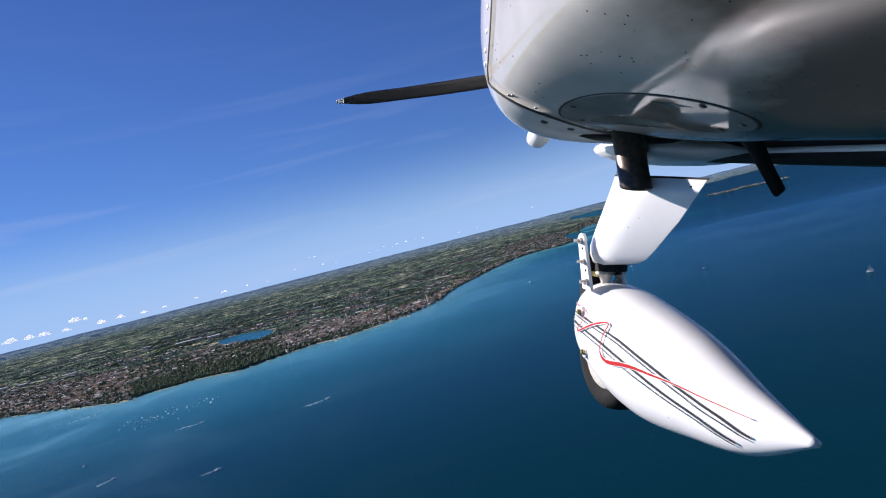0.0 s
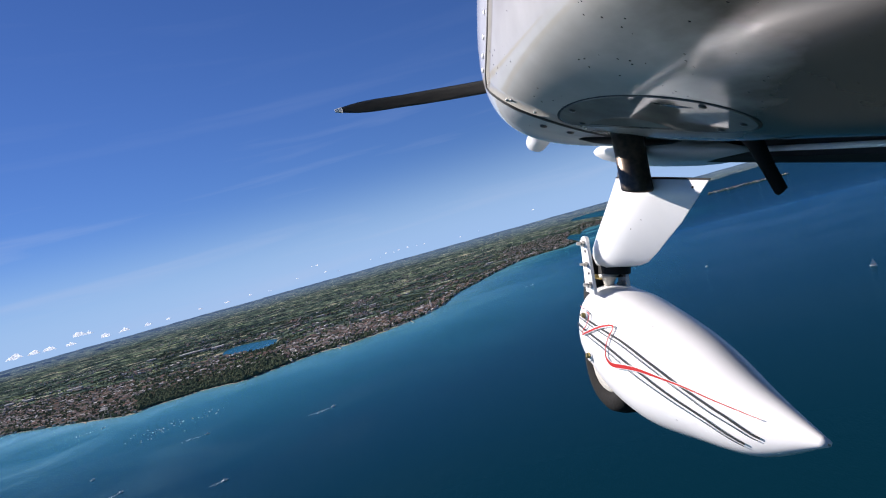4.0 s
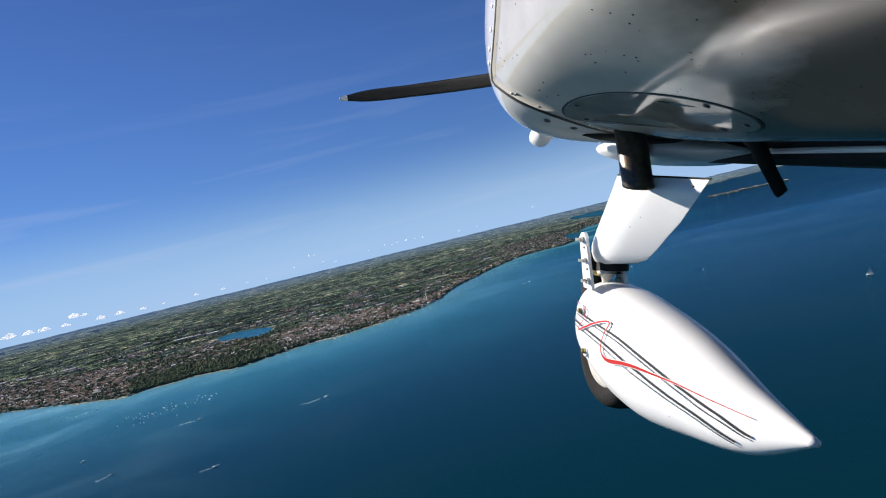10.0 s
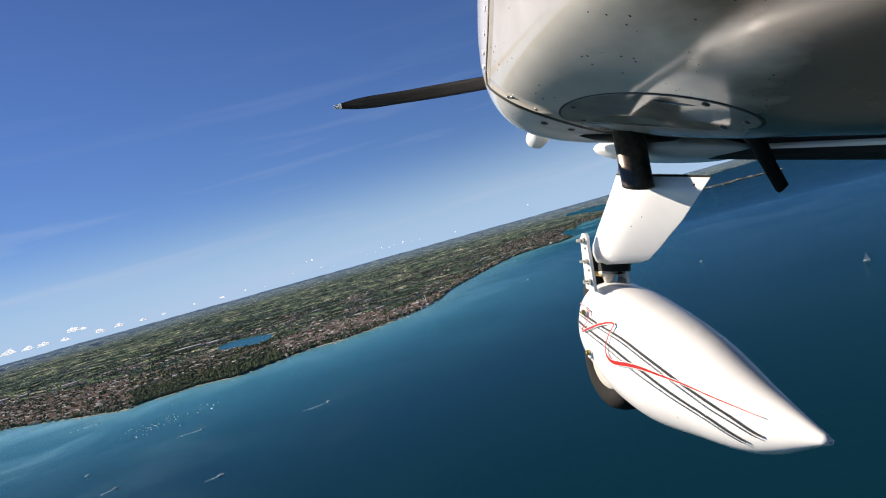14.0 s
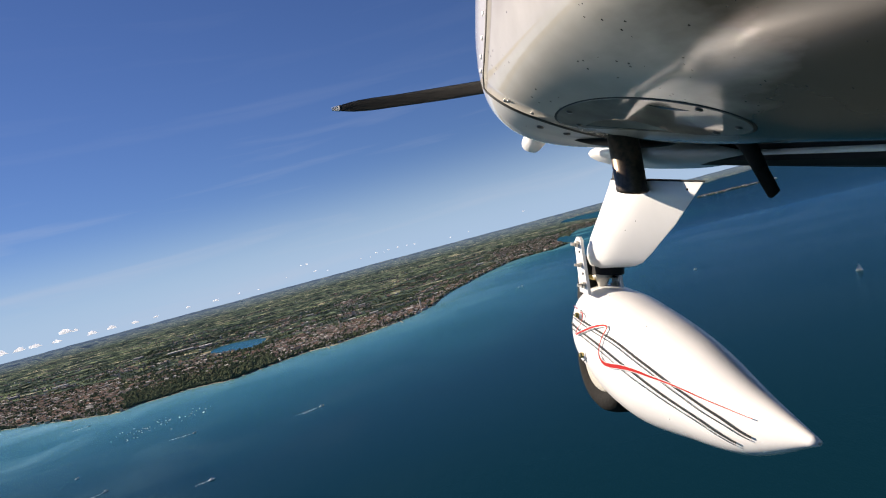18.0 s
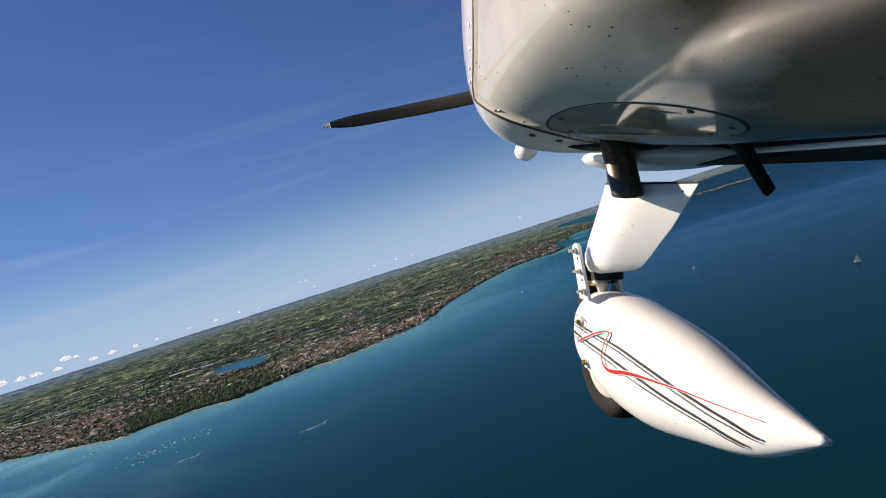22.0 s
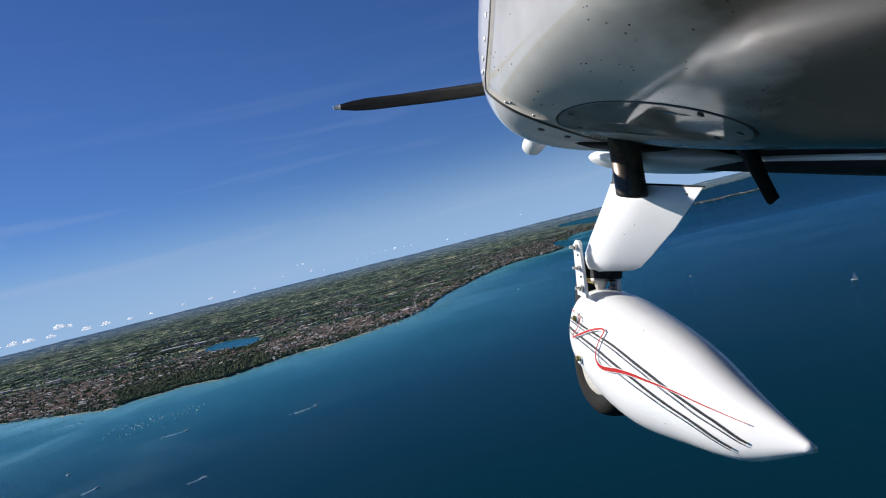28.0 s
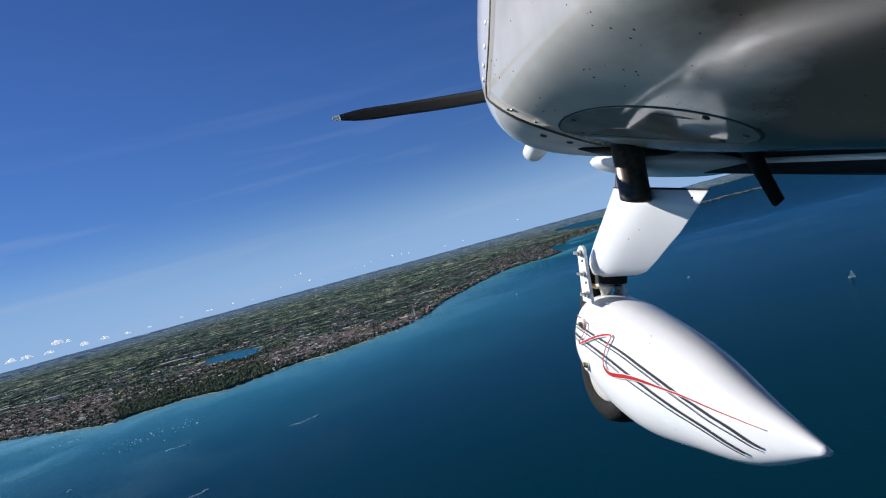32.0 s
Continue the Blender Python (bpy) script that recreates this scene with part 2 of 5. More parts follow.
def lofted(rings, cap=True, closed=True):
    """A skin over rings of equal count."""
    n = len(rings[0])
    verts = [p for ring in rings for p in ring]
    faces = []
    for i in range(len(rings) - 1):
        for j in range(n if closed else n - 1):
            k = (j + 1) % n
            faces.append((i * n + j, i * n + k, (i + 1) * n + k, (i + 1) * n + j))
    if cap:
        faces += [tuple(range(n))[::-1], tuple(range((len(rings) - 1) * n, len(rings) * n))]
    return bm_from(verts, faces)


def tube(points, radii, sides=20, cap=True):
    """A round bar along points, with a radius at each."""
    pts = [Vector(p) for p in points]
    rings = []
    for i, p in enumerate(pts):
        d = (pts[min(i + 1, len(pts) - 1)] - pts[max(i - 1, 0)]).normalized()
        q = d.to_track_quat("Z", "Y")
        rings.append([p + q @ Vector((radii[i] * math.cos(a), radii[i] * math.sin(a), 0)) for a in (2 * math.pi * k / sides for k in range(sides))])
    return lofted(rings, cap)


def block(x0, x1, y0, y1, z0, z1, bevel=0.0):
    bm = bmesh.new()
    bmesh.ops.create_cube(bm, size=1, matrix=Matrix.Translation(((x0 + x1) / 2, (y0 + y1) / 2, (z0 + z1) / 2)) @ Matrix.Diagonal((x1 - x0, y1 - y0, z1 - z0, 1)))
    if bevel:
        bmesh.ops.bevel(bm, geom=bm.edges[:], offset=bevel, segments=2, affect="EDGES", profile=0.6)
    return bm


def glide(xs, ys, x):
    """A smooth curve through (xs, ys)."""
    xs, ys = list(xs), list(ys)
    k = min(max(sum(1 for v in xs if v <= x) - 1, 0), len(xs) - 2)

    def slope(i):
        a, b = max(i - 1, 0), min(i + 1, len(xs) - 1)
        if 0 < i < len(xs) - 1:
            h0, h1 = xs[i] - xs[i - 1], xs[i + 1] - xs[i]
            return (h0 * (ys[i + 1] - ys[i]) / h1 + h1 * (ys[i] - ys[i - 1]) / h0) / (h0 + h1)
        return (ys[b] - ys[a]) / (xs[b] - xs[a])
    h = xs[k + 1] - xs[k]
    t = (x - xs[k]) / h
    return ((2 * t ** 3 - 3 * t * t + 1) * ys[k] + (t ** 3 - 2 * t * t + t) * h * slope(k)
            + (-2 * t ** 3 + 3 * t * t) * ys[k + 1] + (t ** 3 - t * t) * h * slope(k + 1))


# ---- the aircraft: x to its right, y forward, z up from the camera's mount under its left wing ----
fwd = Vector((-0.232, 0.116, -0.966)).normalized()
up = (Vector((0, 1, 0)) - fwd.y * fwd).normalized()
right = fwd.cross(up)
AXES = Matrix((right, fwd, up)).transposed().to_4x4()
aircraft = tagged(new("light_aircraft"), "white light aircraft in flight, seen from below its nose", "aircraft")
aircraft.matrix_world = REF @ AXES
MID = 0.78  # the aircraft's middle plane


def cowl_half(y):
    return glide((-1.2, -0.2, 0.5, 1.0, 1.38), (0.52, 0.50, 0.455, 0.41, 0.378), y)


def cowl_bottom(y):
    return glide((-1.2, 0.0, 0.8, 1.38), (0.044, 0.050, 0.072, 0.0745), y)


def cowl_square(y):
    """How square the section is: boxy at the front, rounder towards the rear."""
    return glide((-1.2, 0.2, 0.7, 1.1, 1.38), (2.6, 3.0, 3.6, 4.0, 4.45), y)


def cowl_keel(x, y):
    """The lower panels slope up from a soft keel line to the flanks."""
    r = min(abs(x - MID) / cowl_half(y), 1.0)
    slope = glide((-1.2, 0.2, 0.8, 1.1, 1.38), (0.12, 0.24, 0.28, 0.2, 0.0), y)
    drop = glide((-1.2, 0.2, 0.8, 1.1, 1.38), (0.018, 0.022, 0.022, 0.017, 0.0), y)
    return slope * (math.hypot(x - MID, 0.03) - 0.03) * (1 - r ** 6) - drop * math.exp(-((x - MID) / 0.12) ** 2)


NOSE_START, NOSE_LONG = 1.38, 0.193


def cowl_point(y, ang, proud=0.0):
    """The cowling's skin at station y and angle ang (degrees; 180 is its left side, 270 its bottom)."""
    y1, q = min(y, NOSE_START), min(max((y - NOSE_START) / NOSE_LONG, 0.0), 1.0)
    w, zb, n = cowl_half(y1), cowl_bottom(y1), cowl_square(y1)
    n -= (n - 2.8) * q
    shrink = 1 - 0.0863 * q - 0.2914 * q ** 4.2
    zc, hh = (zb + 0.80) / 2, (0.80 - zb) / 2
    c, d = math.cos(radians(ang)), math.sin(radians(ang))
    x = MID + (shrink * w + proud) * math.copysign(abs(c) ** (2 / n), c)
    return Vector((x, y, zc - 0.06 * q ** 0.8 + (shrink * hh + proud) * math.copysign(abs(d) ** (2 / n), d) + (cowl_keel(x, y1) if d < 0 else 0.0)))


def belly_z(x, y):
    """Height of the cowling's underside."""
    n = cowl_square(y)
    w, zb = cowl_half(y), cowl_bottom(y)
    hh = (0.80 - zb) / 2
    return zb + hh - hh * (1 - min(abs(x - MID) / w, 1) ** n) ** (1 / n) + cowl_keel(x, y)


def seam_y(ang):
    """Where the front bowl meets the lower cowling: upright on the flank, swept back under the belly."""
    a = ang if 90 <= ang <= 270 else (540 - ang if ang > 270 else 180 - ang)
    return glide((90, 150, 182, 190, 198, 203, 206, 210, 214, 222, 230, 238, 250, 258, 266, 270),
                 (1.29, 1.29, 1.293, 1.314, 1.354, 1.388, 1.41, 1.388, 1.367, 1.335, 1.314, 1.299, 1.292, 1.30, 1.322, 1.335), a)


OFFSETS = [math.degrees(math.asin((0.008 + 0.97 * k / 64) ** 2)) for k in range(65)] + [80.0, 84.0, 88.0]
ANGLES = [270 - o for o in reversed(OFFSETS)] + [270 + o for o in OFFSETS] + [2.0 + 4 * k for k in range(45)]
cowl_rings = []
for i in range(49):
    u = i / 48
    cowl_rings.append([cowl_point(-1.2 + (seam_y(a) + 1.2) * u, a) for a in ANGLES])
cowl = part("lower_cowl", lofted(cowl_rings), M_BELLY, aircraft, "oil-stained white engine cowling, belly shade painted in")
base = [cowl_point(-1.2, a) for a in ANGLES]
mid_base = Vector((MID, -1.2, 0.46))
part("rear_fuselage", lofted([[mid_base + (v - mid_base) * q + Vector((0, -back, 0)) for v in base] for q, back in ((1.0, 0.002), (0.97, 0.4), (0.85, 1.0), (0.6, 1.9), (0.3, 2.8), (0.12, 3.1))]), M_PAINT, aircraft, "plain white rear fuselage")
part("panel_gap", lofted([[cowl_point(seam_y(a) + dy, a, out) for a in ANGLES] for dy, out in ((-0.0065, 0.0), (-0.0055, 0.0009), (0.0055, 0.0009), (0.0065, 0.0))], cap=False), M_GAP, cowl, "dark gap between cowling panels")
front = NOSE_START + NOSE_LONG
bowl = part("front_bowl", lofted([[cowl_point(seam_y(a) + (front - seam_y(a)) * i / 20, a) for a in ANGLES] for i in range(21)]), M_BOWL, aircraft, "white front bowl of the cowling")


def stud(name, at, normal, radius, height, mat, parent, sides=10):
    n = Vector(normal).normalized()
    at = Vector(at)
    return part(name, tube([at - n * 0.002, at + n * height * 0.6, at + n * height], [radius, radius * 0.9, radius * 0.45], sides), mat, parent)


for ang in (181, 185, 190, 195, 199, 176, 171):
    stud("rivet", cowl_point(seam_y(ang) + 0.035, ang), (-1, -0.1, -0.1), 0.0062, 0.0022, M_PAINT, bowl)
for ang, dy in ((246, 0.04), (257, 0.035)):
    stud("screw", cowl_point(seam_y(ang) + dy, ang), (-0.15, 0, -1), 0.0085, 0.004, M_SCREW, bowl)
for ang, dy in ((221, -0.02), (223, -0.03), (237, -0.02), (258, -0.02)):
    stud("screw", cowl_point(seam_y(ang) + dy, ang), (-0.5, 0, -1), 0.0045, 0.0025, M_STEEL, cowl)

# oval inspection cover with its screws
CX, CY, RX, RY, CT = 0.618, 1.077, 0.076, 0.2015, radians(21.0)


def cover_at(p, q, proud):
    u, v = RX * p, RY * q
    x, y = CX + u * math.cos(CT) - v * math.sin(CT), CY + u * math.sin(CT) + v * math.cos(CT)
    return Vector((x, y, belly_z(x, min(y, 1.38)) - proud))


def disc_on_belly(scale, proud, thick):
    loops = [[cover_at(scale * s * math.cos(a), scale * s * math.sin(a), proud) for a in (2 * math.pi * k / 64 for k in range(64))]
             for s in (1.0, 0.99, *(0.98 - 0.0465 * k for k in range(21)), 0.01)]
    lip = [v + Vector((0, 0, thick)) for v in loops[0]]
    return lofted([lip] + loops)


part("cover_gap", disc_on_belly(1.03, 0.0008, 0.002), M_GAP, cowl, "dark joint round the inspection cover")
cover = part("inspection_cover", disc_on_belly(1.0, 0.0022, 0.003), M_COVER, cowl, "oval inspection cover")
for ang in (18, 75, 128, 232, 285, 322):
    p, q = 0.88 * math.cos(radians(ang)), 0.88 * math.sin(radians(ang))
    at = cover_at(p, q, 0.002)
    stud("screw", at, (-0.25, 0, -1), 0.0068, 0.003, M_SCREW, cover)
for y in (-0.2, 0.05, 0.3, 0.55, 0.8):
    stud("screw", (MID + 0.16, y, belly_z(MID + 0.16, y)), (0, 0, -1), 0.008, 0.004, M_STEEL, cowl)

# exhaust pipe with its dark collar
ex_top, ex_bot = Vector((0.689, 1.29, 0.095)), Vector((0.7115, 1.273, -0.036))
collar_loops = []
for s in (1.0, 0.7, 0.3):
    collar_loops.append([Vector((0.74 + 0.112 * s * math.cos(a), 1.352 - 0.33 * 0.112 * s * math.cos(a) + 0.05 * s * math.sin(a) * (1 - 0.55 * math.cos(a) ** 2), 0))
                         for a in (2 * math.pi * k / 40 for k in range(40))])
for loop_, drop in zip(collar_loops, (0.0, 0.008, 0.012)):
    for v in loop_:
        v.z = belly_z(v.x, min(v.y, 1.38)) - 0.003 - drop
exhaust = part("exhaust_pipe", bmesh.new(), M_SOOT, aircraft, "sooty dark exhaust pipe under the cowling")
collar_top = [v + Vector((0, 0, 0.004)) for v in collar_loops[0]]
part("collar", lofted([collar_top] + collar_loops), M_BLACK, exhaust, "black heat collar")
axis = (ex_bot - ex_top).normalized()
side = axis.orthogonal().normalized()
side2 = axis.cross(side)
rings = []
for r, s in ((0.0315, 0.0), (0.0315, 0.93), (0.0325, 0.97), (0.031, 1.0), (0.028, 0.985), (0.0275, 0.35)):
    ring = []
    for k in range(36):
        a = 2 * math.pi * k / 36
        off = side * math.cos(a) * r + side2 * math.sin(a) * r
        # the mouth is cut aslant
        slant = -0.30 * (off.y * 0.9 - off.x * 0.35) if s > 0.5 else 0.0
        ring.append(ex_top + axis * ((ex_bot - ex_top).length * s + slant) + off)
    rings.append(ring)
mesh_ = lofted(rings)
bmesh.ops.recalc_face_normals(mesh_, faces=mesh_.faces)
mesh_.to_mesh(exhaust.data)
mesh_.free()
for p_ in exhaust.data.polygons:
    p_.use_smooth = True

# breather pipe with a hose end
br = part("breather_pipe", tube([(0.885, 1.20, 0.10), (0.915, 1.18, 0.055), (0.944, 1.17, 0.0)], [0.021, 0.0165, 0.0135], 18), M_BLACK, aircraft, "black breather pipe under the belly")
part("hose", tube([(0.935, 1.172, 0.018), (0.9385, 1.1715, 0.01), (0.964, 1.162, -0.036), (0.966, 1.161, -0.038)], [0.0138, 0.0138, 0.0132, 0.011], 18), M_RUBBER, br, "black rubber hose end")

# radiator scoop beside the exhaust
scoop = part("radiator_scoop", lofted([[Vector((x, y, z)) for x, z in ((0.955, 0.10), (0.955, zb + 0.012), (0.975, zb), (1.22, zb), (1.24, zb + 0.012), (1.24, 0.10))]
                                      for y, zb in ((1.60, 0.032), (1.5, 0.024), (1.2, 0.019), (0.6, 0.018), (-0.5, 0.02))]), M_BLACK, aircraft, "black radiator scoop under the belly", smooth=False)
part("trim_strip", lofted([[Vector((0.9485, y, z)) for z in (0.052, 0.041)] + [Vector((0.957, y, z)) for z in (0.041, 0.052)] for y in (1.2, 0.9, 0.4, -0.4)]), M_PAINT, scoop, "white trim strip")
part("inlet_lip", lofted([[Vector((x0 + (x1 - x0) * (0.5 + 0.5 * math.cos(a)), y, zm + hz * math.sin(a))) for a in (2 * math.pi * k / 24 for k in range(24))]
                          for y, x0, x1, zm, hz in ((1.66, 0.82, 1.18, 0.055, 0.026), (1.645, 0.785, 1.2, 0.052, 0.038), (1.55, 0.775, 1.2, 0.056, 0.042), (1.38, 0.82, 1.0, 0.05, 0.026), (1.24, 0.91, 0.955, 0.047, 0.006))]),
     M_PAINT, scoop, "white inlet lip")
lens = tube([(0.640, 1.60, 0.115), (0.640, 1.645, 0.090), (0.640, 1.675, 0.080), (0.640, 1.70, 0.077), (0.640, 1.712, 0.076)], [0.024, 0.027, 0.028, 0.021, 0.006], 20)
part("landing_light", lens, M_PAINT, aircraft, "small white landing light housing")


# leg fairing
def fairing_ring(z, lead, trail, half, tilt=0.0, x=MID):
    ring = []
    for k in range(40):
        a = 2 * math.pi * k / 40
        c = 0.5 - 0.5 * math.cos(a)
        th = 1.0 * math.sqrt(max(c, 0)) * (1 - c) * 2.6 if c < 0.62 else (1.0 - c) / 0.38 * 0.778
        ring.append(Vector((x + half * min(th, 1.0) * (1 if a > math.pi else -1), lead + (trail - lead) * c, z + tilt * c)))
    return ring


legs = [(-0.012, 1.462, 1.127, 0.052), (-0.05, 1.482, 1.165, 0.053), (-0.10, 1.511, 1.214, 0.055, 0.0), (-0.15, 1.542, 1.262, 0.056, 0.012),
        (-0.19, 1.562, 1.298, 0.056, 0.022), (-0.215, 1.561, 1.322, 0.054, 0.03), (-0.23, 1.556, 1.338, 0.048, 0.033), (-0.24, 1.54, 1.365, 0.036, 0.033)]
leg = part("leg_fairing", lofted([fairing_ring(*r) for r in legs]), M_PAINT, aircraft, "white faired nose gear leg")
part("strut", tube([(MID, 1.425, 0.1), (MID, 1.445, -0.2)], [0.03, 0.03], 18), M_BLACK, leg, "dark steel strut")
part("top_rim", lofted([fairing_ring(-0.0135, 1.463, 1.126, 0.0528), fairing_ring(-0.0105, 1.461, 1.124, 0.0528)]), M_BLACK, leg, "dark rim along the top of the leg fairing")
stud("screw", (0.758, 1.15, -0.028), (-1, 0, 0), 0.0024, 0.001, M_GAP, leg)
fork = part("fork", bmesh.new(), M_BLACK, aircraft, "dark nose gear fork")
fk = tube([(MID - 0.004, 1.496, -0.19), (MID - 0.004, 1.492, -0.245), (MID - 0.004, 1.492, -0.249)], [0.039, 0.039, 0.034], 28)
fk.to_mesh(fork.data)
fk.free()
part("rod", tube([(MID - 0.02, 1.49, -0.246), (MID - 0.02, 1.488, -0.255), (MID - 0.02, 1.488, -0.2555), (MID - 0.02, 1.486, -0.27), (MID - 0.02, 1.484, -0.3)], [0.025, 0.023, 0.017, 0.0115, 0.01], 20), M_RIM, fork, "cream coloured rod end")
part("grease_nipple", tube([(MID - 0.035, 1.495, -0.256), (MID - 0.046, 1.503, -0.253), (MID - 0.052, 1.506, -0.251)], [0.005, 0.006, 0.003], 8), M_BRASS, fork, "brass grease nipple")
part("bracket", block(0.726, 0.788, 1.512, 1.56, -0.32, -0.205, 0.006), M_BLACK, fork)


def link_plate(x):
    prof = []
    for k in range(9):
        a = math.pi * k / 8
        prof.append((1.512 + 0.018 * math.cos(a), -0.172 + 0.018 * math.sin(a)))
    prof += [(1.443, -0.286), (1.49, -0.286)]
    return lofted([[Vector((xx, y, z)) for y, z in prof] for xx in (x - 0.004, x + 0.004)])


for x in (0.706, 0.794):
    plate = part("link_plate", link_plate(x), M_PAINT, fork, "white bolted link plate", smooth=False)
    for y, z, r in ((1.511, -0.172, 0.0085), (1.488, -0.22, 0.007), (1.466, -0.266, 0.0085)):
        part("bolt", tube([(x - 0.004, y, z), (x - 0.011, y, z), (x - 0.0115, y, z), (x - 0.022, y, z)], [r, r, r * 0.55, r * 0.5], 6), M_STEEL, plate, smooth=False)
    for y, z in ((1.50, -0.19), (1.476, -0.24)):
        stud("rivet", (x - 0.004, y, z), (-1, 0, 0), 0.0035, 0.002, M_GAP, plate)

# wheel fairing
KS = (0, 0.08, 0.22, 0.42, 0.65, 0.85, 1.0)
POD_T = (-0.3367, -0.2844, -0.2708, -0.2842, -0.3165, -0.3644, -0.3938)
POD_B = (-0.411, -0.4593, -0.5069, -0.5311, -0.5074, -0.4698, -0.4039)
POD_W = (0.0224, 0.0753, 0.0927, 0.09, 0.0662, 0.036, 0.006)


def pod_point(s, ang, proud=0.0):
    t, b, w = (glide(KS, v, s) for v in (POD_T, POD_B, POD_W))
    c, d, e = math.cos(radians(ang)), math.sin(radians(ang)), 2 / 2.3
    return Vector((MID + (w + proud) * math.copysign(abs(c) ** e, c), 1.5949 + (0.8083 - 1.5949) * s,
                   (t + b) / 2 + ((t - b) / 2 + proud) * math.copysign(abs(d) ** e, d)))


nose_cap = [[pod_point(0, 7.5 * k) * 1.0 for k in range(48)]]
c0 = sum(nose_cap[0], Vector()) / 48
nose = [[c0 + (v - c0) * q + Vector((0, dy, 0)) for v in nose_cap[0]] for q, dy in ((0.35, 0.006), (0.75, 0.004))]
pod = part("wheel_fairing", lofted(nose + [[pod_point(i / 70, 7.5 * k) for k in range(48)] for i in range(71)]), M_PAINT, aircraft, "white teardrop wheel fairing with red and grey stripes")


def tape(name, path, mat, label, proud=0.0032):
    """A strip on the fairing along (station, angle, half width) points."""
    pts = []
    st = list(range(len(path)))
    for i in range((len(path) - 1) * 6 + 1):
        x = i / 6
        pts.append([glide(st, [p[j] for p in path], x) for j in range(3)])
    left, rightv = [], []
    for i, (s, a, w) in enumerate(pts):
        s0, a0, _ = pts[max(i - 1, 0)]
        s1, a1, _ = pts[min(i + 1, len(pts) - 1)]
        at = pod_point(s, a, proud)
        d = (pod_point(s1, a1) - pod_point(s0, a0)).normalized()
        du = (pod_point(s + 0.004, a) - pod_point(s - 0.004, a)).normalized()
        da = (pod_point(s, a + 1) - pod_point(s, a - 1)).normalized()
        n = du.cross(da)
        sd = n.cross(d).normalized()
        n = n.normalized() * (-1 if n.x > 0 else 1)
        left.append((at + sd * w + n * 0.0006))
        rightv.append((at - sd * w + n * 0.0006))
    m = len(left)
    bm = bm_from(left + rightv, [(i, i + 1, m + i + 1, m + i) for i in range(m - 1)])
    return part(name, bm, mat, pod, label)


for lo in (((0.118, 166.3), (0.2805, 162.6), (0.4042, 161.2), (0.5326, 166.4), (0.6373, 172.9), (0.7274, 177.0), (0.8061, 181.1), (0.8682, 191.7)),
           ((0.105, 178.0), (0.2912, 174.3), (0.415, 175.8), (0.5383, 180.2), (0.6396, 186.3), (0.7279, 192.1), (0.7897, 200.6), (0.8285, 208.6))):
    tape("stripe", [(s, a, 0.0021) for s, a in lo], M_GREY, "dark grey stripe")
    tape("stripe", [(s - 0.004, a + 3.6 + 5 * max(0, s - 0.55), 0.0009) for s, a in lo], M_GREY, "thin dark grey stripe")
RIB = ((0.105, 155.6, 0.7), (0.1566, 156.7, 1.1), (0.1913, 157.8, 1.5), (0.1892, 169.1, 1.1), (0.1622, 181.4, 1.6), (0.2092, 173.8, 2.4), (0.2784, 161.0, 2.5), (0.3276, 153.1, 2.5), (0.3447, 154.0, 2.3),
       (0.3324, 166.5, 1.5), (0.326, 176.2, 1.6), (0.3307, 181.3, 2.6), (0.3589, 183.6, 4.2), (0.4163, 180.1, 4.6), (0.4919, 176.2, 3.4), (0.5686, 174.3, 2.2), (0.6372, 172.3, 1.6), (0.7253, 169.2, 1.2),
       (0.8025, 164.4, 0.9), (0.8687, 161.1, 0.5))
tape("ribbon_edge", [(s, a, w * 0.001 + 0.0011 * min(1, w / 2)) for s, a, w in RIB], M_PAINT, "white border of the ribbon stripe", 0.0038)
tape("ribbon", [(s, a, w * 0.00092) for s, a, w in RIB], M_RED, "curling red ribbon stripe", 0.0044)
for s, a in ((0.16, 161.6), (0.2027, 198.6)):
    at = pod_point(s, a)
    part("washer", tube([at + Vector((0.002, 0, 0)), at - Vector((0.003, 0, 0)), at - Vector((0.0035, 0, 0))], [0.0145, 0.0145, 0.01], 20), M_PAINT, pod)
    part("bolt", tube([at - Vector((0.002, 0, 0)), at - Vector((0.008, 0, 0)), at - Vector((0.011, 0, 0))], [0.0075, 0.007, 0.0045], 6), M_BRASS, pod, "yellow plated bolt", smooth=False)

part("worn_tip", tube([pod_point(0.985, 0) * 0.5 + pod_point(0.985, 180) * 0.5 - Vector((0.0, 0, 0)), Vector((MID, 0.806, -0.3995))], [0.0045, 0.0015], 10), M_RIM, pod, "chipped brown tail tip")

# wheel under the fairing
wc = Vector((MID, 1.432, -0.43))


def turned(profile, sides=48):
    return lofted([[wc + Vector((x, r * math.cos(a), r * math.sin(a))) for a in (2 * math.pi * k / sides for k in range(sides))] for x, r in profile], cap=False)


wheel = part("tyre", turned([(-0.03, 0.076), (-0.044, 0.086), (-0.053, 0.104), (-0.05, 0.122), (-0.04, 0.132), (-0.02, 0.137), (0.02, 0.137), (0.04, 0.132), (0.05, 0.122), (0.053, 0.104), (0.044, 0.086), (0.03, 0.076)]), M_RUBBER, aircraft, "worn black nose wheel tyre")
part("rim", turned([(-0.044, 0.088), (-0.05, 0.083), (-0.04, 0.05), (-0.03, 0.03), (-0.045, 0.028), (-0.046, 0.001)]), M_RIM, wheel, "pale wheel rim")

# propeller
prop = part("propeller_hub", tube([(MID, 1.62, 0.28), (MID, 1.70, 0.28), (MID, 1.80, 0.28), (MID, 1.88, 0.28), (MID, 1.93, 0.28)], [0.10, 0.105, 0.095, 0.06, 0.01], 32), M_PAINT, aircraft, "white spinner")
hub = Vector((MID, 1.735, 0.28))


